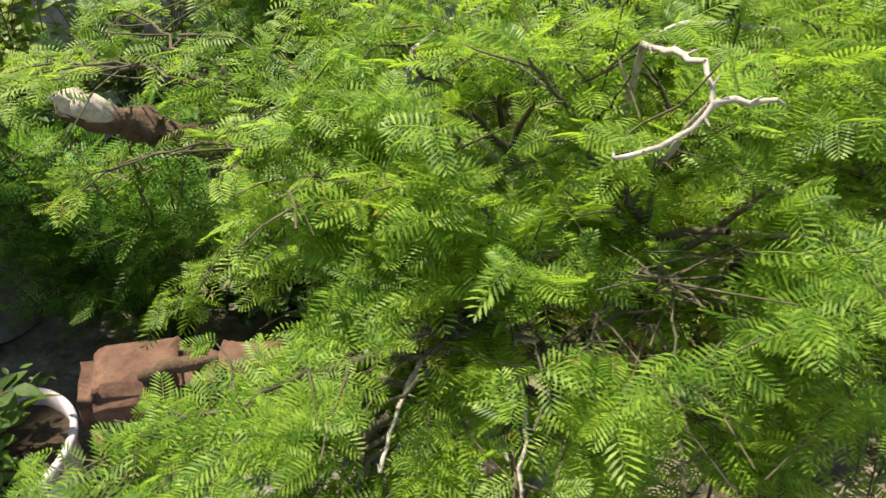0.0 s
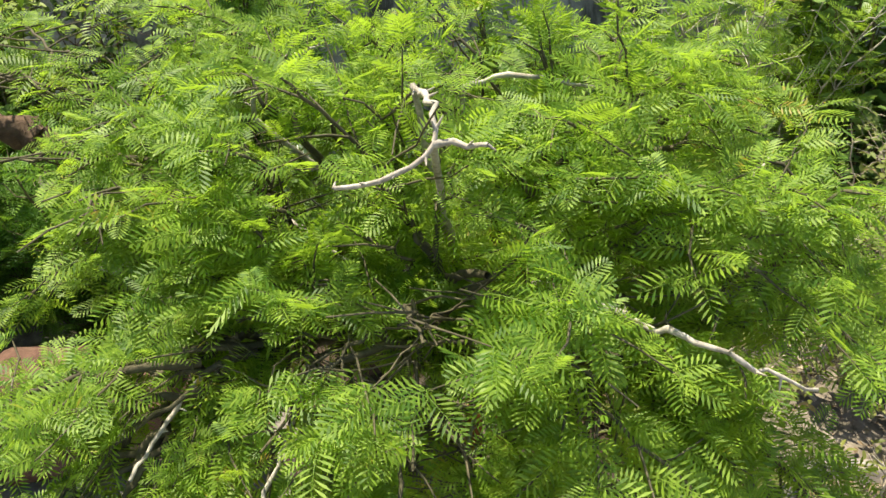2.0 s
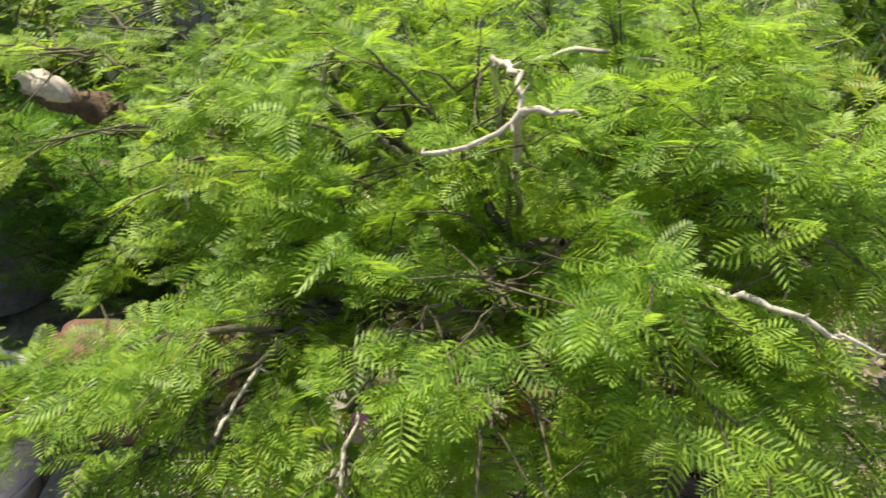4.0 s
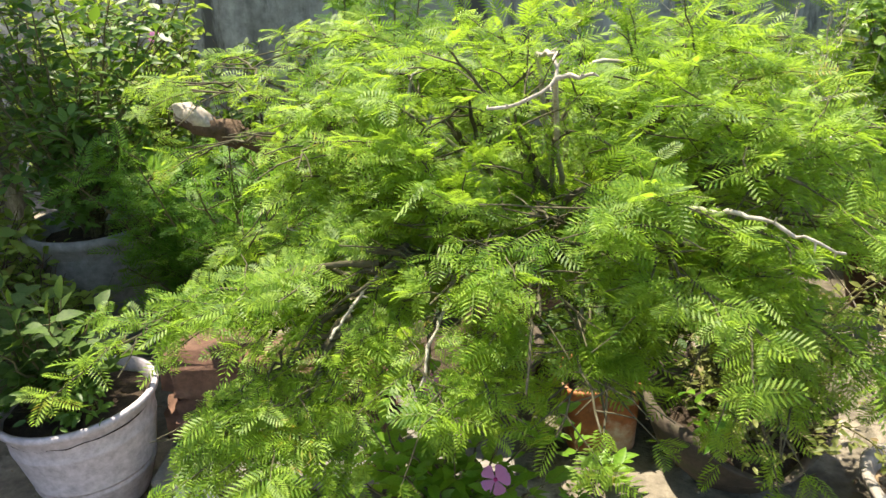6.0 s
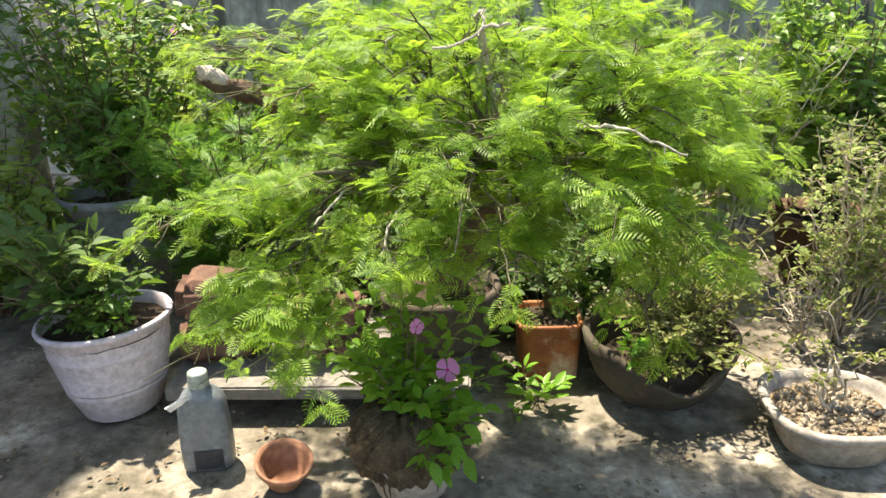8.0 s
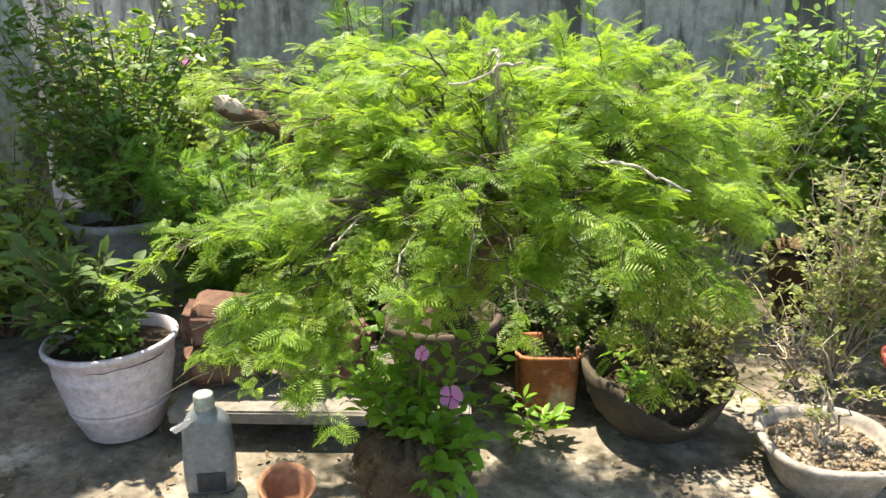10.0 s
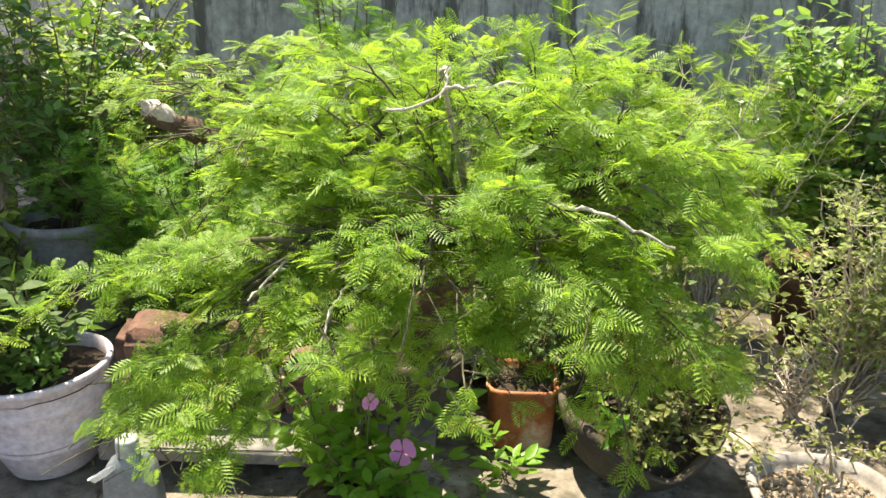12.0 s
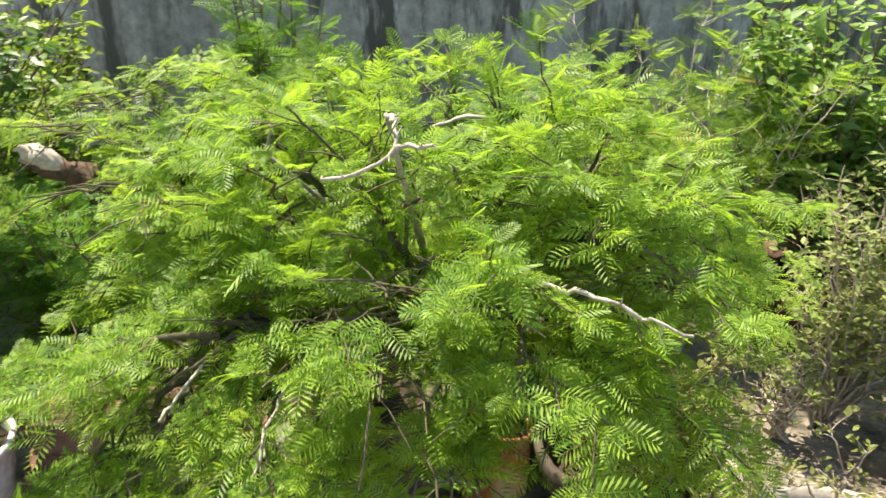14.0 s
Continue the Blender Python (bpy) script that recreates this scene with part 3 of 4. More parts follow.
    for tip in ((0.255, 0.515, 0.590), (0.22, 0.55, 0.565), (0.285, 0.54, 0.60)):
        spray(tip, 0.01, 0.13, 1.0, (0.185, 0.70, 0.65))
    for tip in ((0.35, 0.575, 0.550), (0.40, 0.61, 0.565), (0.33, 0.61, 0.57), (0.44, 0.62, 0.59)):
        spray(tip, 0.02, 0.15, 1.0, (0.36, 0.78, 0.65))
    for tip in ((0.565, 0.66, 0.595), (0.595, 0.735, 0.44), (0.61, 0.69, 0.52), (0.56, 0.72, 0.50), (0.60, 0.71, 0.47)):
        spray(tip, 0.05, 0.18, 1.0, (0.50, 0.80, 0.70))
    for tip in ((0.785, 1.02, 0.662), (0.74, 0.96, 0.640), (0.70, 0.90, 0.68), (0.72, 1.08, 0.70), (0.69, 0.87, 0.765)):
        spray(tip, 0.02, 0.24)
    for tip in ((-0.50, 1.00, 0.845), (-0.42, 0.93, 0.875), (-0.36, 1.08, 0.90), (-0.30, 0.87, 0.77), (-0.22, 0.96, 0.90), (-0.24, 1.12, 0.94), (-0.08, 1.02, 0.95), (-0.14, 0.86, 0.80)):
        spray(tip, 0.03, 0.22)
    # the dome of the crown, and a thinner tier under it
    for i in range(64):
        r_, a_ = 0.97 * math.sqrt((i + 0.5) / 64), i * 2.39996
        x = 0.27 + r_ * math.cos(a_) * 0.52 + g.normal(0, 0.02)
        y = 0.86 + r_ * math.sin(a_) * (0.37 if math.sin(a_) < 0 else 0.46) + g.normal(0, 0.02)
        z, rho = crown_top(x, y)
        if y < 0.67 and x < 0.32:
            continue
        spray((x, y, z - g.uniform(-0.02, 0.07)), 0.02 + 0.02 * rho, g.uniform(0.20, 0.32), 0.9)
    for i in range(24):
        r_, a_ = 0.25 + 0.65 * math.sqrt((i + 0.5) / 24), i * 2.39996 + 1.0
        x = 0.27 + r_ * math.cos(a_) * 0.52
        y = 0.86 + r_ * math.sin(a_) * (0.37 if math.sin(a_) < 0 else 0.46)
        z, rho = crown_top(x, y)
        spray((x, y, z - g.uniform(0.10, 0.20)), 0.02, 0.20, 0.8)
    for tip in ((0.13, 0.70, 0.745), (0.22, 0.72, 0.775), (0.05, 0.74, 0.745), (0.16, 0.78, 0.81), (-0.03, 0.78, 0.765), (0.28, 0.68, 0.745), (0.10, 0.84, 0.83)):
        spray(tip, 0.02, 0.17)
    for tip in ((0.21, 0.76, 0.685), (0.28, 0.75, 0.70), (0.34, 0.74, 0.705), (0.25, 0.81, 0.73), (0.13, 0.78, 0.69), (0.31, 0.83, 0.75), (0.19, 0.85, 0.75)):
        spray(tip, 0.01, 0.16, 1.1, (0.26, 1.00, 0.60))
    # shaded sprays inside the crown
    for i in range(26):
        r_, a_ = 0.30 * math.sqrt((i + 0.5) / 26), i * 2.39996 + 2.0
        spray((0.27 + 1.3 * r_ * math.cos(a_), 0.92 + r_ * math.sin(a_), 0.60 + 0.24 * g.random()), 0.01, 0.22, 1.1, (0.27, 1.02, 0.58))
    # the steep front of the crown
    for i in range(26):
        x, y = -0.04 + 0.52 * ((i * 0.618) % 1.0), 0.54 + 0.22 * (i + 0.5) / 26
        spray((x, y, crown_top(x, y)[0] - g.uniform(0.06, 0.20)), 0.015, 0.16, 0.9)


feathery_tree()


# ---- potted plants and other plants ----
def shrub(owner, g, base, ends, leaf_n, leaf_size, leaf_mat, stem_mat, templates=BLADES, first=0.3, twig=0.12, r0=0.006, lift=0.03, up=0.7, spread=0.9, wob=0.006):
    """Stems from base to each end, with short twigs and leaves in one mesh, under owner."""
    pos, xd, zd, size = [], [], [], []
    per = max(1, leaf_n // max(1, len(ends)))
    for end in ends:
        st = np.asarray(base, float) + g.normal(0, 0.012, 3) * np.array([1, 1, 0.1])
        n = 14
        p = arc(st, end, lift, n, wob, g, g.normal(0, 0.02))
        wood = [tube(p, np.linspace(r0, r0 * 0.25, n), 5)]
        d = unit(np.gradient(p, axis=0))
        k = max(1, per // 5)
        for _ in range(k):
            i = int(g.uniform(first, 1.0) * (n - 1))
            az = g.uniform(0, 6.283)
            way = unit(d[i] * 0.5 + np.array([math.cos(az) * spread, math.sin(az) * spread, g.normal(0.15, 0.3)]))
            tl = twig * g.uniform(0.3, 1.0)
            t = p[i] + way * np.linspace(0, tl, 5)[:, None] + g.normal(0, 0.003, (5, 3))
            t[0] = p[i]
            wood.append(tube(t, np.linspace(r0 * 0.3, r0 * 0.12, 5), 4))
            for _ in range(max(1, per // k)):
                q = g.uniform(0.25, 1.0)
                at = p[i] + way * tl * q
                az2 = g.uniform(0, 6.283)
                pos.append(at + g.normal(0, 0.006, 3))
                xd.append(unit(way * 0.5 + np.array([math.cos(az2), math.sin(az2), g.normal(0.05, 0.35)])))
                zd.append(np.array([g.normal(0, 0.45), g.normal(-0.15, 0.45), up]))
                size.append(leaf_size * g.uniform(0.6, 1.2))
        v, f = merge(wood)
        part("stem", mesh_of("stem", v, f, stem_mat, True), owner)
    return part("foliage", leaves_mesh("foliage", templates, pos, xd, zd, size, leaf_mat, g), owner, kind="stuff")


def single_leaves(owner, g, anchors, ways, size, mat, wide=0.45, droop=0.25):
    """Larger leaves, each an object of its own on one of three shared meshes."""
    shapes = [mesh_of("leaf", *blade(wide, 0.14, droop * k), mat, True) for k in (0.5, 1.0, 1.6)]
    for a_, w in zip(anchors, ways):
        x = unit(w)
        z = unit(np.array([g.normal(0, 0.35), g.normal(-0.2, 0.35), 1.0]))
        y = unit(np.cross(z, x))
        z = np.cross(x, y)
        s = size * g.uniform(0.65, 1.2)
        m = Matrix(((x[0] * s, y[0] * s, z[0] * s, a_[0]), (x[1] * s, y[1] * s, z[1] * s, a_[1]), (x[2] * s, y[2] * s, z[2] * s, a_[2]), (0, 0, 0, 1)))
        part("leaf", shapes[int(g.integers(0, 3))], owner, at=m)


def leafy_stems(owner, g, base, ends, mat_stem, leaf_mat, size, pairs, r0=0.004, first=0.25, wide=0.45, lift=0.02):
    """A few stems that carry larger single leaves in turn."""
    anchors, ways = [], []
    for end in ends:
        n = 14
        p = arc(np.asarray(base) + g.normal(0, 0.01, 3) * (1, 1, 0), end, lift, n, 0.004, g, g.normal(0, 0.015))
        wood = [tube(p, np.linspace(r0, r0 * 0.35, n), 6)]
        d = unit(np.gradient(p, axis=0))
        a0 = g.uniform(0, 6.28)
        for k in range(pairs):
            i = int((first + (1 - first) * (k + 0.5) / pairs) * (n - 1))
            for s in (0, math.pi):
                az = a0 + k * 1.57 + s + g.normal(0, 0.25)
                w = unit(d[i] * 0.35 + np.array([math.cos(az), math.sin(az), g.normal(0.15, 0.2)]))
                st = p[i] + w * size * 0.22
                wood.append(tube([p[i], st], [r0 * 0.3, r0 * 0.22], 4))
                anchors.append(st)
                ways.append(w)
        anchors.append(p[-1])
        ways.append(d[-1])
        v, f = merge(wood)
        part("stem", mesh_of("stem", v, f, mat_stem, True), owner)
    single_leaves(owner, g, anchors, ways, size, leaf_mat, wide)


def flower(owner, at, size, g, petal_mesh, eye_mesh):
    """A five-petalled flower with a darker eye."""
    fl = part("flower", eye_mesh, owner, "pink flower with a deep pink eye", at @ Matrix.Scale(size, 4))
    for k in range(5):
        part("petal", petal_mesh, fl, at=pose(0, 0, 0.0, g.normal(0, 6), g.normal(-6, 6), 72 * k + g.normal(0, 4)))


def petal_shapes():
    q = [0.03, 0.25, 0.5, 0.75, 0.93, 1.0]
    w = [0.06, 0.14, 0.32, 0.46, 0.36, 0.12]
    v, f = [], []
    for x, k in zip(q, w):
        v += [(x, -k, 0.02 * math.sin(x * 3)), (x, 0, 0.03 + 0.05 * x), (x, k, 0.02 * math.sin(x * 3))]
    for i in range(5):
        for s in (0, 1):
            f.append((3 * i + s, 3 * i + 3 + s, 3 * i + 4 + s, 3 * i + 1 + s))
    petal = mesh_of("petal", np.array(v), np.array(f), M["petal"], True)
    ev, ef = lathe([(0.15, 0.05), (0.10, 0.085), (0.03, 0.09), (0.0, 0.07)], 12)
    return petal, mesh_of("eye", ev, ef, M["petal_eye"], True)


PETAL, EYE_MESH = petal_shapes()


def soil_disc(r, z, mat, seed, owner, power=2.0, rise=0.012):
    v, f = lathe([(r, z), (r * 0.75, z + rise * 0.7), (r * 0.4, z + rise), (0.0, z + rise)], 32, power, 0.015, seed)
    v[:, 2] += np.random.default_rng(seed).normal(0, 0.0025, len(v))
    return part("soil", mesh_of("soil", v, f, mat, True), owner)


def white_tub():
    g = np.random.default_rng(21)
    t = thing("potted_plant", "large dull white plastic tub with leafy green plant and weeds", "potted plant", pose(-0.692, 0.862, 0.003, 0, -2, 0))
    prof = [(0.0, 0.0), (0.092, 0.0), (0.098, 0.006), (0.117, 0.083), (0.1195, 0.087), (0.1205, 0.093), (0.1195, 0.098), (0.142, 0.203), (0.1440, 0.207), (0.1450, 0.213), (0.1440, 0.218),
            (0.156, 0.272), (0.166, 0.276), (0.168, 0.286), (0.165, 0.293), (0.156, 0.292), (0.150, 0.25), (0.12, 0.1), (0.0, 0.08)]
    prof = [(r * 0.955 + 0.009 * math.sin(math.pi * min(1.0, h / 0.27)), h * 0.855) for r, h in prof]
    v, f = lathe(prof, 64, 2.0, 0.004, 5)
    part("tub", mesh_of("tub", v, f, M["white_plastic"], True), t, "dull white plastic tub with two raised bands")
    soil_disc(0.148, 0.216, M["soil"], 6, t)
    ends = [(g.uniform(-0.30, 0.10), g.uniform(-0.14, 0.12), g.uniform(0.30, 0.52)) for _ in range(28)]
    leafy_stems(t, g, (-0.02, 0.0, 0.215), ends, M["stem"], M["leaf_dark"], 0.050, 4, 0.0035, 0.3, 0.62)
    w = thing("weeds", "low fresh weeds growing in a white tub", "weeds", pose(-0.692, 0.858, 0.218), kind="stuff")
    shrub(w, g, (0, 0, 0), [(g.uniform(-0.12, 0.13), g.uniform(-0.12, 0.12), g.uniform(0.03, 0.13)) for _ in range(26)], 620, 0.024, M["leaf_mid"], M["stem"], twig=0.05, r0=0.0015, lift=0.0)


def bottle():
    t = thing("plastic_bottle", "bluish grey plastic oil bottle with a dark label on concrete", "bottle", pose(-0.327, 0.718, 0.0, 0, 0, 27))

    def ring(w, d, z, c):
        out = []
        for k in range(32):
            a_ = 2 * math.pi * k / 32
            cx, sy = math.cos(a_), math.sin(a_)
            s = (abs(cx) ** c + abs(sy) ** c) ** (-1 / c)
            out.append((w * s * cx, d * s * sy, z))
        return out
    rows = [(0.0, 0.0, 0.0, 4), (0.048, 0.027, 0.0, 5), (0.054, 0.032, 0.006, 5), (0.0545, 0.033, 0.04, 6), (0.053, 0.032, 0.10, 6), (0.050, 0.031, 0.150, 5), (0.047, 0.030, 0.168, 4),
            (0.037, 0.026, 0.184, 3), (0.022, 0.019, 0.196, 2), (0.018, 0.018, 0.205, 2)]
    v = np.array([p for r in rows for p in ring(*r)])
    i = np.arange(len(rows) - 1)[:, None] * 32
    j = np.arange(32)[None]
    f = np.stack([i + j, i + (j + 1) % 32, i + 32 + (j + 1) % 32, i + 32 + j], -1).reshape(-1, 4)
    part("body", mesh_of("body", v, f, M["bottle_plastic"], True), t)
    v, f = lathe([(0.0185, 0.198), (0.022, 0.199), (0.0225, 0.203), (0.0215, 0.226), (0.0205, 0.231), (0.017, 0.233), (0.0, 0.233)], 32)
    k = np.arange(len(v)) % 2
    v[:, :2] *= (1 - 0.03 * k)[:, None]
    part("cap", mesh_of("cap", v, f, M["cap_plastic"]), t, "faded grey-green ribbed screw cap")
    part("label", bm_mesh("label", block((0.062, 0.0014, 0.048), 0.0006, 3, 0.0, 0), M["label_dark"]), t, "dark worn label", pose(0.006, -0.0342, 0.008))
    bm = block((0.046, 0.0016, 0.024), 0.0005, 4, 0.0012, 3)
    part("tape", bm_mesh("tape", bm, M["paper"]), t, "loose strip of white tape", pose(-0.040, -0.026, 0.168, 38, -24, 12))


def saucer():
    t = thing("clay_dish", "small terracotta dish lying tilted on the concrete", "dish", pose(-0.133, 0.706, 0.006, 14, 8, 20))
    v, f = lathe([(0.0, 0.0), (0.032, 0.0), (0.036, 0.004), (0.054, 0.052), (0.060, 0.054), (0.061, 0.064), (0.056, 0.066), (0.049, 0.052), (0.032, 0.010), (0.0, 0.008)], 40, 2, 0.006, 8)
    part("bowl", mesh_of("bowl", v, f, M["terracotta"], True), t)


def periwinkle():
    g = np.random.default_rng(31)
    t = thing("periwinkle", "pink-flowered periwinkle in a chipped cream pot of dark root fibre", "potted plant", pose(0.130, 0.785, 0.0))
    cut = lambda a_: 0.018 + 0.014 * np.sin(3 * a_ + 1) + 0.010 * np.sin(7 * a_) + 0.012 * np.sin(13 * a_ + 2)
    v, f = lathe([(0.0, 0.0), (0.07, 0.0), (0.076, 0.005), (0.108, 0.115), (0.116, 0.128), (0.114, 0.135), (0.106, 0.132), (0.098, 0.1), (0.0, 0.09)], 56, 2, 0.01, 9, cut)
    part("pot", mesh_of("pot", v, f, M["cream_pot"], True), t, "stained cream cement pot with a broken rim")
    v, f = lathe([(0.098, 0.07), (0.108, 0.12), (0.102, 0.155), (0.08, 0.178), (0.05, 0.188), (0.0, 0.19)], 64, 2, 0.02, 10)
    v = v * (1.12, 1.12, 1.0) + np.random.default_rng(5).normal(0, 0.004, v.shape)
    ball = part("root_ball", mesh_of("root_ball", v, f, M["coir"]), t, "dark mass of soil and root fibre")
    roots = []
    for _ in range(90):
        a_ = g.uniform(2.2, 5.6)
        z = g.uniform(0.10, 0.17)
        r = 0.121
        p0 = np.array([r * math.cos(a_), r * math.sin(a_), z])
        p1 = p0 + np.array([g.normal(0, 0.012), g.normal(0, 0.012), g.normal(-0.01, 0.02)])
        mid = (p0 + p1) / 2 * np.array([1.05, 1.05, 1])
        roots.append(tube([p0, mid, p1], [0.0018, 0.0022, 0.001], 4))
    v, f = merge(roots)
    part("root_fibre", mesh_of("root_fibre", v, f, M["coir"]), ball, kind="stuff")
    ends = [(0.10, -0.06, 0.17), (0.09, -0.11, 0.15), (0.13, -0.03, 0.19), (0.11, -0.10, 0.12), (0.14, -0.06, 0.13), (0.16, 0.02, 0.20), (0.04, -0.03, 0.22), (-0.06, -0.01, 0.23), (0.13, 0.0, 0.17), (0.12, -0.08, 0.16),
            (0.10, 0.05, 0.25), (0.15, 0.08, 0.24), (0.02, 0.04, 0.27), (-0.07, 0.03, 0.29), (-0.14, -0.01, 0.25), (-0.20, 0.04, 0.27), (-0.25, 0.06, 0.25), (-0.12, 0.0, 0.27),
            (0.06, 0.13, 0.33), (0.0, 0.12, 0.37), (-0.06, 0.12, 0.40), (-0.10, 0.10, 0.37), (-0.16, 0.10, 0.36), (-0.22, 0.10, 0.33), (0.10, 0.15, 0.36), (0.03, 0.17, 0.42), (-0.08, 0.17, 0.43),
            (-0.18, 0.16, 0.40), (0.15, 0.16, 0.32), (-0.26, 0.12, 0.30), (-0.12, 0.05, 0.33), (-0.03, 0.08, 0.33)]
    leafy_stems(t, g, (0.0, 0.02, 0.17), ends, M["stem"], M["leaf_lime"], 0.043, 7, 0.003, 0.2, 0.5, 0.01)
    for (x, y, z), s, rx, rz in (((0.072, 0.040, 0.262), 0.025, 58, 14), ((-0.028, 0.045, 0.422), 0.021, 50, -20), ((0.004, 0.05, 0.345), 0.016, 72, 40)):
        stalk = tube([(x * 0.6, y * 0.7, z - 0.09), (x * 0.9, y * 0.9, z - 0.03), (x, y, z)], [0.0016, 0.0013, 0.0012], 5)
        part("stem", mesh_of("stem", *stalk, M["stem"], True), t)
        flower(t, pose(x, y, z, rx, 0, rz), s, g, PETAL, EYE_MESH)


def rust_pot():
    g = np.random.default_rng(41)
    t = thing("potted_plant", "rust-stained orange clay pot with small trailing dark leaves", "potted plant", pose(0.293, 1.352, 0.0, 0, 0, 17))
    v, f = lathe([(0.0, 0.0), (0.070, 0.0), (0.076, 0.006), (0.080, 0.075), (0.083, 0.150), (0.087, 0.154), (0.087, 0.163), (0.081, 0.166), (0.076, 0.158), (0.074, 0.13), (0.0, 0.12)], 48, 5.0, 0.006, 12)
    part("pot", mesh_of("pot", v, f, M["rust_clay"], True), t, "rounded square rusty orange pot")
    soil_disc(0.073, 0.150, M["soil"], 13, t, 4.0)
    ends = [(g.uniform(-0.15, 0.12), g.uniform(-0.03, 0.14), g.uniform(0.26, 0.40)) for _ in range(16)] + [(-0.16, -0.05, 0.17), (-0.17, 0.0, 0.22), (-0.18, -0.02, 0.14)]
    shrub(t, g, (0, 0, 0.145), ends, 420, 0.024, M["leaf_dark"], M["stem"], twig=0.06, r0=0.0022)


def broken_bowl():
    g = np.random.default_rng(51)
    t = thing("potted_plant", "dark broken clay bowl with an olive small-leaved shrub", "potted plant", pose(0.580, 1.330, 0.0, 0, 0, 10))
    cut = lambda a_: 0.085 * np.exp(-((np.mod(a_ - 4.9, 6.2832) - 0.0) / 0.85) ** 2) + 0.085 * np.exp(-((np.mod(a_ - 4.9, 6.2832) - 6.2832) / 0.60) ** 2) + 0.006 * np.sin(9 * a_)
    v, f = lathe([(0.0, 0.0), (0.10, 0.0), (0.115, 0.006), (0.160, 0.06), (0.185, 0.13), (0.192, 0.165), (0.186, 0.175), (0.174, 0.17), (0.165, 0.12), (0.14, 0.06), (0.0, 0.045)], 60, 2, 0.008, 14, cut)
    part("bowl", mesh_of("bowl", v, f, M["dark_clay"], True), t)
    soil_disc(0.155, 0.07, M["soil"], 15, t, rise=0.05)
    ends = [(g.uniform(-0.14, 0.27), g.uniform(-0.17, 0.16), g.uniform(0.20, 0.54)) for _ in range(34)]
    ends += [(g.uniform(-0.06, 0.24), g.uniform(-0.22, -0.14), g.uniform(0.14, 0.26)) for _ in range(10)]
    shrub(t, g, (0.02, 0.02, 0.10), ends, 2800, 0.021, M["leaf_olive"], M["stem"], twig=0.09, r0=0.004)
    shrub(t, g, (-0.06, -0.10, 0.09), [(-0.09, -0.17, 0.20), (-0.05, -0.19, 0.14), (-0.10, -0.15, 0.25)], 45, 0.034, M["leaf_lime"], M["stem"], twig=0.04, r0=0.002)


def gravel_dish():
    g = np.random.default_rng(61)
    t = thing("bonsai_dish", "low grey cement bonsai dish of pale gravel with a thin sapling", "potted plant", pose(0.965, 1.210, 0.0, 0, 0, 15))
    v, f = lathe([(0.0, 0.0), (0.098, 0.0), (0.108, 0.005), (0.128, 0.06), (0.138, 0.082), (0.150, 0.084), (0.152, 0.098), (0.145, 0.102), (0.134, 0.100), (0.128, 0.085), (0.12, 0.06), (0.0, 0.055)], 64, 2.7, 0.006, 17)
    part("dish", mesh_of("dish", v, f, M["cement_pot"], True), t)
    soil_disc(0.128, 0.068, M["litter"], 18, t, 2.7, 0.006)
    stones = [mesh_of("pebble", *pebble(k), M["gravel"]) for k in range(4)]
    for _ in range(290):
        r, a_ = 0.118 * math.sqrt(g.random()), g.uniform(0, 6.28)
        s = g.uniform(0.003, 0.012)
        part("pebble", stones[int(g.integers(0, 4))], t, at=pose(r * math.cos(a_), r * math.sin(a_), 0.073 + g.uniform(0, 0.006), *g.uniform(0, 360, 3)) @ Matrix.Scale(s, 4))
    n = 600
    r, a_ = 0.124 * np.sqrt(g.random(n)), g.uniform(0, 6.28, n)
    v, f = place_many(*pebble(6), np.stack([r * np.cos(a_), r * np.sin(a_), 0.074 + g.uniform(0, 0.003, n)], -1), g.normal(0, 1, (n, 3)) * (1, 1, 0.2), np.tile((0.0, 0.0, 1.0), (n, 1)), g.uniform(0.001, 0.0035, n))
    part("grit", mesh_of("grit", v, f, M["litter_pale"]), t, kind="stuff")
    ends = [(-0.06, 0.0, 0.26), (0.05, 0.03, 0.28), (0.0, -0.05, 0.24), (-0.02, 0.06, 0.31), (0.09, -0.02, 0.22), (-0.10, 0.04, 0.21), (-0.09, -0.05, 0.19)]
    shrub(t, g, (0.005, 0.02, 0.07), ends, 150, 0.020, M["leaf_olive"], M["dry_stem"], twig=0.07, r0=0.0042, first=0.55, wob=0.008)


def pebble(seed):
    g = np.random.default_rng(seed + 70)
    bm = bmesh.new()
    bmesh.ops.create_icosphere(bm, subdivisions=1, radius=1.0)
    v = np.array([p.co[:] for p in bm.verts]) * (1, 0.8, 0.6) * (1 + g.normal(0, 0.26, (len(bm.verts), 1)))
    f = np.array([[p.index for p in q.verts] for q in bm.faces])
    bm.free()
    return v, f


def stone_bench():
    t = thing("stone_slab", "grey stone slab raised on bricks under the tree", "slab", pose(-0.247, 1.155, 0.0, 0, 0, 18))
    part("slab", bm_mesh("slab", block((0.74, 0.44, 0.035), 0.005, 81, 0.0012, 5), M["slab"]), t, at=pose(-0.0, 0.0, 0.055))
    for x, y in ((-0.28, 0.02), (0.0, 0.06), (0.28, 0.02)):
        part("support_brick", bm_mesh("support_brick", block((0.10, 0.22, 0.055), 0.006, int(90 + x * 10), 0.001), M["brick"]), t, at=pose(x, y, 0))


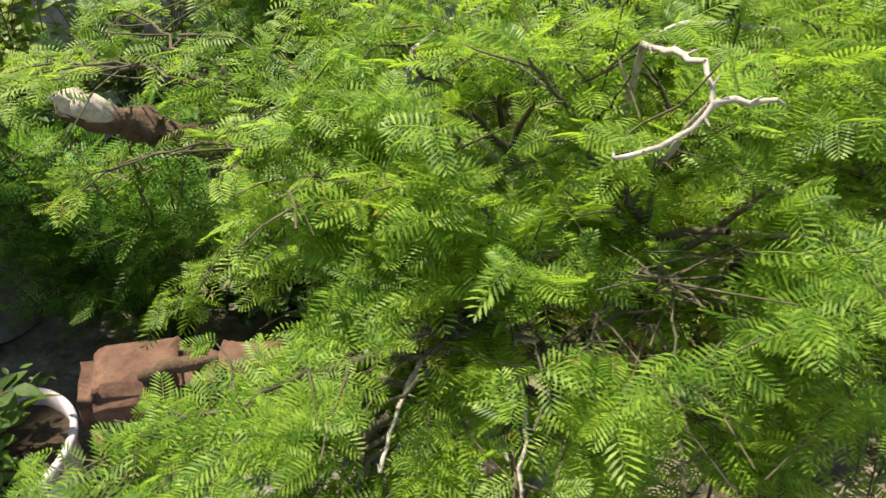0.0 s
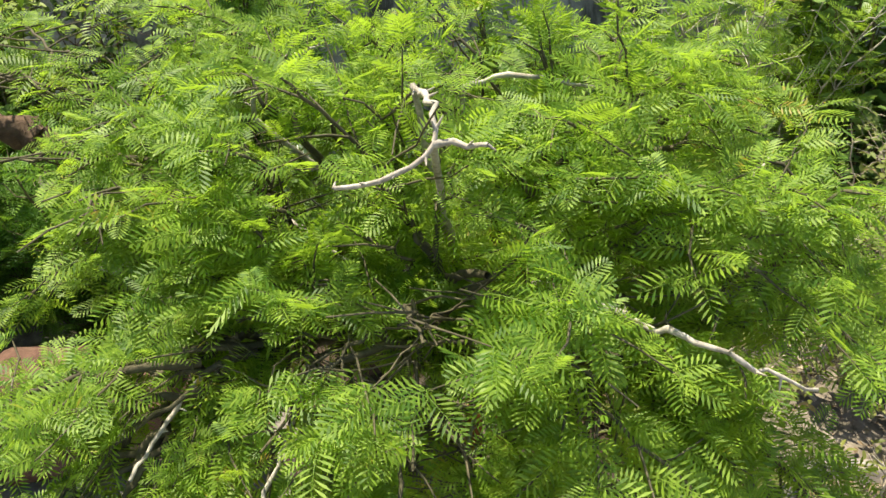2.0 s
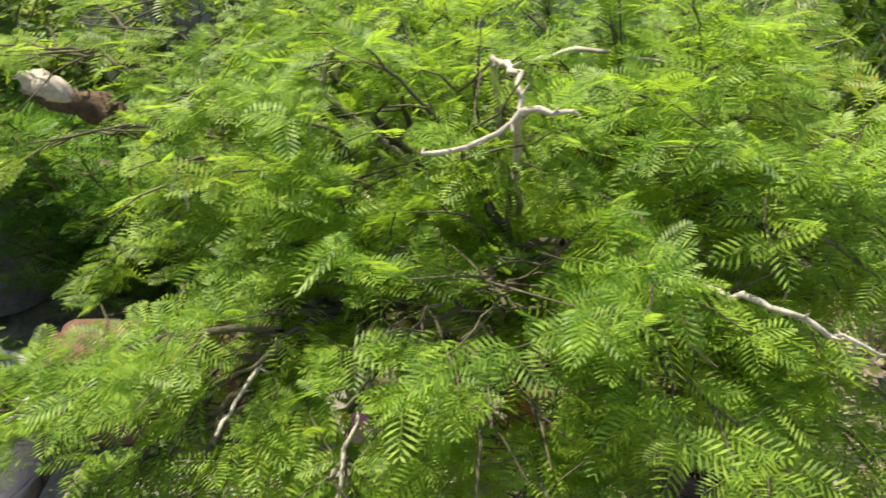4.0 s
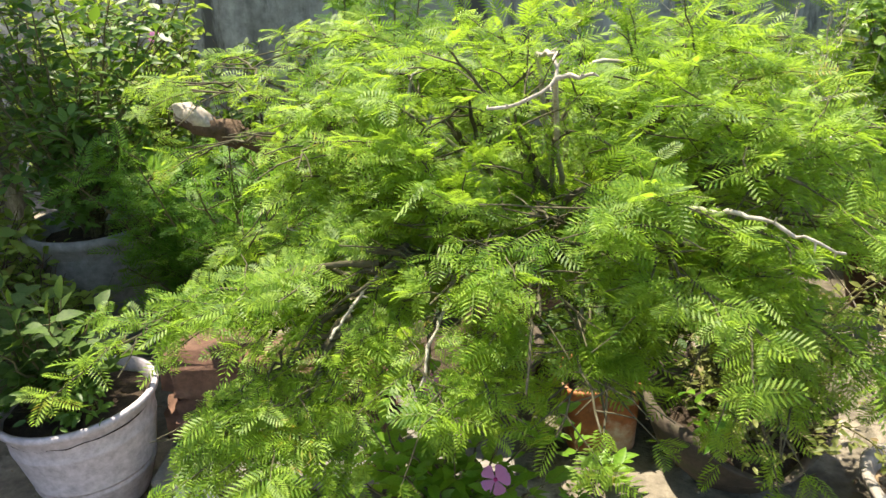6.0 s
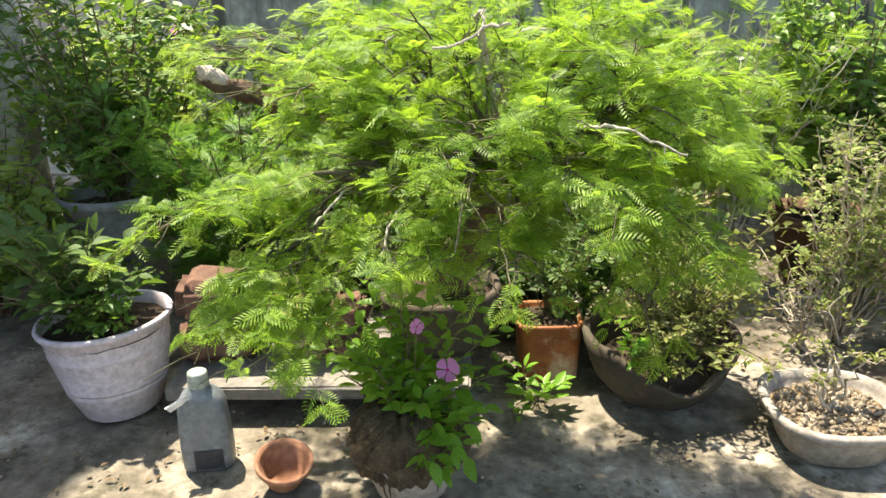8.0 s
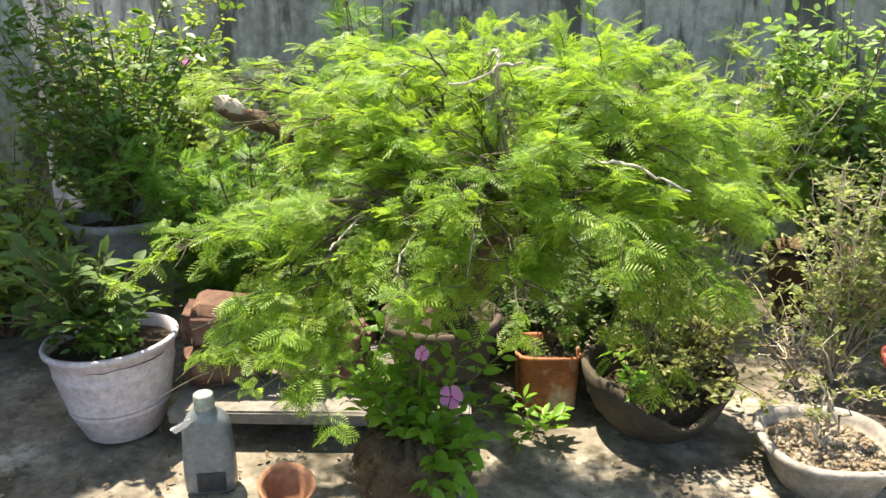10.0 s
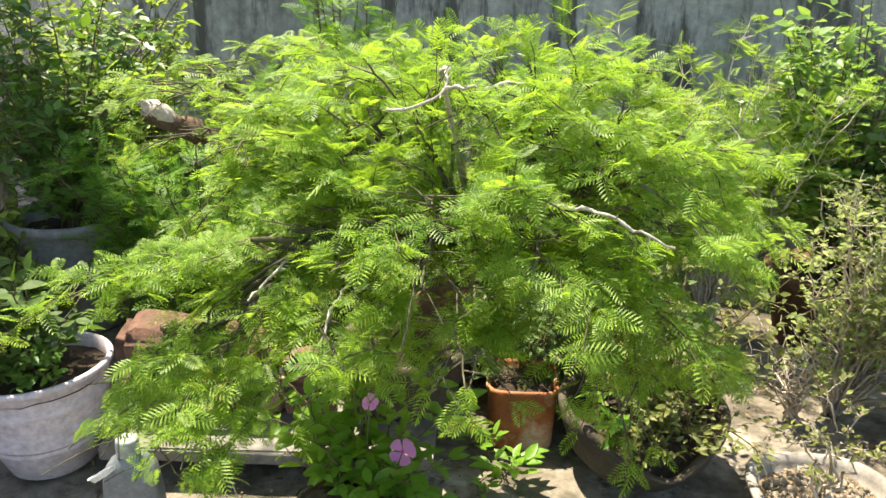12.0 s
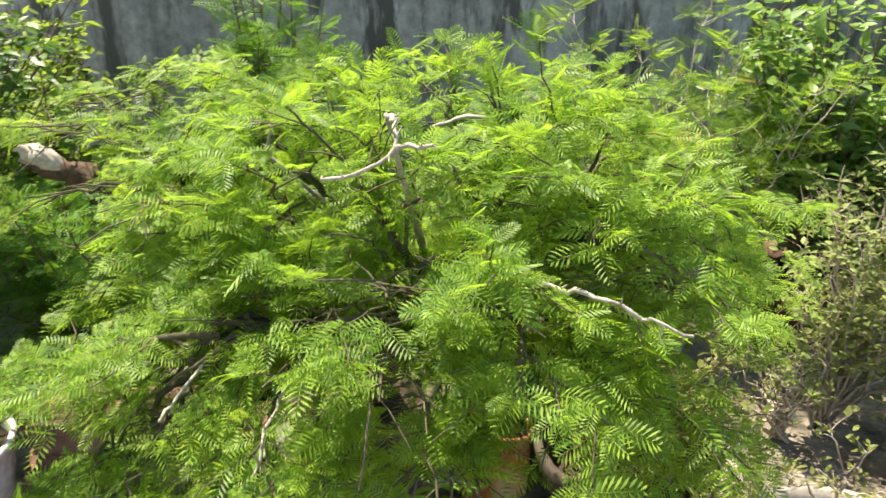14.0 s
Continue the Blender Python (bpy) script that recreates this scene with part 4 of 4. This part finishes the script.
def bricks():
    rows = [("red", 0.20, 0.14, 0.105, (-0.495, 1.030, 0.089), (2, 0, 30)), ("red", 0.19, 0.15, 0.12, (-0.500, 1.040, 0.192), (3, 4, 24)), ("tan", 0.15, 0.10, 0.09, (-0.295, 1.100, 0.089), (0, 0, 4)),
            ("red", 0.16, 0.12, 0.12, (-0.315, 1.085, 0.179), (0, 5, 10)), ("red", 0.12, 0.09, 0.09, (-0.155, 1.110, 0.089), (0, 0, -8)), ("red", 0.10, 0.08, 0.08, (-0.160, 1.115, 0.179), (0, -4, 6))]
    for i, (kind, w, d, h, p, r) in enumerate(rows):
        mat = M["brick"] if kind == "red" else M["tan_brick"]
        ob = new("clay_brick", bm_mesh("clay_brick", block((w, d, h), 0.026, 200 + i, 0.003, 3), mat, True))
        ob.matrix_basis = pose(*p, *r)
        tagged(ob, ("rough worn red clay block stacked on the slab" if kind == "red" else "rough pale clay block stacked on the slab"), "brick", "clay blocks on the slab")
    p = arc((-0.46, 0.995, 0.318), (-0.34, 1.045, 0.322), 0.006, 8, 0.002, rng)
    v, f = tube(p, np.array([0.008, 0.013, 0.014, 0.013, 0.014, 0.012, 0.01, 0.006]), 8)
    tagged(new("stick", mesh_of("stick", v, f, M["bark_brown"], True)), "short grey-brown stick lying on the clay blocks", "stick")


def grey_tub():
    g = np.random.default_rng(101)
    t = thing("potted_plant", "grey plastic tub with a dense dark green shrub", "potted plant", pose(-1.20, 1.49, 0.0) @ Matrix.Scale(1.12, 4))
    v, f = lathe([(0.0, 0.0), (0.11, 0.0), (0.116, 0.006), (0.150, 0.27), (0.160, 0.30), (0.168, 0.303), (0.170, 0.318), (0.166, 0.33), (0.157, 0.328), (0.15, 0.28), (0.0, 0.25)], 48, 2, 0.006, 20)
    part("tub", mesh_of("tub", v, f, M["grey_plastic"], True), t, "dull grey plastic tub")
    soil_disc(0.15, 0.275, M["soil"], 21, t)
    ends = [(g.uniform(-0.42, 0.36), g.uniform(-0.22, 0.30), g.uniform(0.42, 0.95)) for _ in range(34)]
    shrub(t, g, (0, 0, 0.28), ends, 2800, 0.038, M["leaf_mid"], M["stem"], twig=0.13, r0=0.005)


def fern_plant(name, label, at, ends, n, size, mat, g, stem):
    t = thing(name, label, "plant", at)
    shrub(t, g, (0, 0, 0), ends, n, size, mat, stem, templates=FEATHERS, twig=0.12, r0=0.006)


def back_plants():
    g = np.random.default_rng(111)
    U = g.uniform
    fern_plant("ferny_plant", "low dark green feathery plant in shade", pose(-0.66, 1.42, 0.0), [(U(-0.32, 0.34), U(-0.24, 0.25), U(0.28, 0.76)) for _ in range(34)], 2600, 0.065, M["feather_dark"], g, M["stem"])
    fern_plant("dark_feathery_plant", "tall dark green feathery plant by the wall", pose(-0.50, 2.05, 0.0), [(U(-0.20, 0.22), U(-0.2, 0.2), U(0.5, 1.30)) for _ in range(32)], 2400, 0.07, M["feather_dark"], g, M["stem"])
    for x, y, h, w, n, size, mat, lab in ((-1.66, 2.05, 1.12, 0.45, 4600, 0.046, "leaf_bush", "tall dark green bush with brown stems by the wall"),
                                          (-1.47, 1.20, 0.60, 0.28, 1100, 0.052, "leaf_bush", "green leafy bush beside the white tub"),
                                          (-1.21, 1.24, 0.42, 0.22, 700, 0.045, "leaf_bush", "low leafy green plant between the tubs"),
                                          (-1.78, 1.48, 0.75, 0.32, 900, 0.045, "leaf_bush", "deep green bush at the yard's edge"),
                                          (-1.43, 1.91, 0.98, 0.41, 4600, 0.046, "leaf_bush", "tall green bush with thin brown stems"),
                                          (-1.00, 2.18, 0.80, 0.38, 2000, 0.040, "leaf_dark", "dark green shrub by the wall"),
                                          (0.21, 2.24, 0.72, 0.43, 2200, 0.040, "leaf_dark", "shaded dark green shrub behind the tree"),
                                          (1.38, 2.37, 1.10, 0.50, 4600, 0.046, "leaf_broad", "leafy green bush by the wall"),
                                          (-0.12, 1.58, 0.58, 0.30, 1800, 0.040, "leaf_dark", "low shaded green shrub behind the tree"),
                                          (0.12, 1.56, 0.34, 0.36, 2000, 0.042, "leaf_dark", "low dense dark green growth under the tree"),
                                          (-0.36, 1.50, 0.34, 0.28, 1700, 0.042, "leaf_dark", "low dense dark green growth behind the clay blocks"),
                                          (0.42, 1.66, 0.58, 0.30, 1800, 0.040, "leaf_dark", "low shaded green shrub behind the tree")):
        t = thing("bush", lab, "bush", pose(x, y, 0.0))
        shrub(t, g, (0, 0, 0), [(U(-w, w), U(-w * 0.7, w * 0.7), U(h * 0.3, h)) for _ in range(30)], n, size, M[mat], M["bark_brown"], twig=0.14, r0=0.004)
    # broad-leaved shrub and its brown pot
    t = thing("broad_leaved_shrub", "light green broad-leaved shrub in a brown clay pot", "shrub", pose(1.02, 2.22, 0.0))
    v, f = lathe([(0.0, 0.0), (0.11, 0.0), (0.15, 0.20), (0.165, 0.205), (0.168, 0.24), (0.155, 0.245), (0.145, 0.2), (0.0, 0.19)], 40, 2, 0.006, 25)
    part("pot", mesh_of("pot", v, f, M["brick"], True), t, "brown clay pot")
    soil_disc(0.146, 0.205, M["soil"], 26, t)
    ends = [(-0.22, -0.16, 0.62), (-0.10, -0.20, 0.72), (0.05, -0.10, 0.86), (0.18, -0.15, 0.80), (-0.18, 0.0, 0.90), (0.0, 0.02, 1.02), (0.25, 0.05, 0.92), (0.32, -0.1, 0.70), (-0.02, -0.22, 0.58), (0.14, 0.1, 1.05),
            (-0.12, -0.12, 0.80), (0.24, -0.2, 0.62), (0.38, 0.06, 0.82)]
    ends += [(U(-0.25, 0.42), U(-0.22, 0.15), U(0.5, 1.05)) for _ in range(14)]
    shrub(t, g, (0, 0, 0.2), [(U(-0.28, 0.45), U(-0.15, 0.2), U(0.45, 1.02)) for _ in range(20)], 2600, 0.046, M["leaf_broad"], M["stem"], twig=0.14, r0=0.004)
    leafy_stems(t, g, (0, 0, 0.2), ends, M["stem"], M["leaf_broad"], 0.058, 7, 0.005, 0.4, 0.5, 0.03)
    # dry shrub with bare twigs
    t = thing("dry_shrub", "half-dry shrub with pale bare twigs and yellowish leaves", "shrub", pose(1.02, 1.72, 0.0))
    shrub(t, g, (0.02, 0.02, 0), [(U(-0.16, 0.40), U(-0.16, 0.2), U(0.22, 0.68)) for _ in range(38)], 3800, 0.021, M["leaf_dry"], M["dry_stem"], twig=0.11, r0=0.004, wob=0.012)
    shrub(t, g, (-0.08, -0.05, 0), [(U(-0.28, 0.0), U(-0.2, 0.0), U(0.12, 0.34)) for _ in range(16)], 40, 0.018, M["leaf_dry"], M["dry_stem"], twig=0.12, r0=0.0036, first=0.2, wob=0.014)
    # pale thorny shoots
    t = thing("thorny_shoots", "pale thorny shoots with sparse yellow-green feathery leaves", "plant", pose(0.69, 2.12, 0.0))
    shrub(t, g, (0, 0, 0), [(U(-0.38, 0.34), U(-0.25, 0.25), U(0.45, 1.08)) for _ in range(34)], 2300, 0.055, M["feather"], M["bark_pale"], templates=FEATHERS, twig=0.14, r0=0.005, first=0.45, wob=0.012)
    # pink flowers at the back
    t = thing("back_flowers", "slim stem with a small pink flower", "flower", pose(-1.06, 1.75, 0.0))
    leafy_stems(t, g, (0, 0, 0), [(0.0, 0.0, 0.84), (0.06, 0.05, 0.74)], M["stem"], M["leaf_mid"], 0.045, 5, 0.004, 0.5)
    flower(t, pose(0.0, -0.01, 0.855, 50, 0, 0), 0.022, g, PETAL, EYE_MESH)


def seedling(x, y, h, n, size, g, spread=0.05):
    t = thing("seedling", "small bright green seedling rooted in the concrete", "seedling", pose(x, y, 0.0), "seedlings")
    leafy_stems(t, g, (0, 0, -0.005), [(g.uniform(-spread, spread), g.uniform(-spread, spread), h * g.uniform(0.7, 1.1)) for _ in range(n)], M["stem"], M["leaf_lime"], size, 3, 0.002, 0.4, 0.42, 0.01)


def yard_bits():
    g = np.random.default_rng(131)
    seedling(0.315, 1.145, 0.07, 4, 0.046, g)
    seedling(0.225, 1.20, 0.10, 2, 0.034, g)
    seedling(0.275, 1.07, 0.05, 2, 0.026, g, 0.03)
    t = thing("red_pot", "red painted clay pot beside the bonsai dish", "pot", pose(1.235, 1.52, 0.0))
    v, f = lathe([(0.0, 0.0), (0.085, 0.0), (0.11, 0.16), (0.122, 0.165), (0.124, 0.19), (0.112, 0.192), (0.1, 0.15), (0.0, 0.14)], 40, 2, 0.004, 33)
    part("pot", mesh_of("pot", v, f, M["red_clay"], True), t)
    # dry leaves and crumbs on the floor
    n = 2200
    pos = np.stack([g.uniform(-1.4, 1.8, n), g.uniform(0.2, 2.1, n), np.full(n, 0.006)], -1)
    az = g.uniform(0, 6.28, n)
    me = leaves_mesh("leaf_litter", BLADES, pos, np.stack([np.cos(az), np.sin(az), g.normal(0, 0.12, n)], -1), np.stack([g.normal(0, 0.3, n), g.normal(0, 0.3, n), np.ones(n)], -1), g.uniform(0.005, 0.022, n), M["litter"], g)
    tagged(new("leaf_litter", me), "dry leaf crumbs scattered on the concrete", "litter", kind="stuff")
    pv, pf = pebble(9)
    n = 500
    pos = np.stack([g.uniform(-1.3, 1.8, n), g.uniform(0.2, 2.0, n), np.full(n, 0.001)], -1)
    v, f = place_many(pv, pf, pos, g.normal(0, 1, (n, 3)) * (1, 1, 0.1), np.tile((0.0, 0.0, 1.0), (n, 1)), g.uniform(0.0015, 0.006, n))
    tagged(new("grit", mesh_of("grit", v, f, M["gravel"])), "loose grit and small stones on the concrete", "grit", kind="stuff")
    tag_ob = new("plastic_scrap", bm_mesh("plastic_scrap", block((0.026, 0.020, 0.004), 0.0015, 44, 0.0015, 2), M["paper"], True))
    tag_ob.matrix_basis = pose(0.026, 1.10, 0.735, 30, 15, 20)
    tagged(tag_ob, "small white plastic scrap caught in the tree's leaves", "scrap")


white_tub()
bottle()
saucer()
stone_bench()
bricks()
periwinkle()
rust_pot()
broken_bowl()
gravel_dish()
grey_tub()
back_plants()
yard_bits()
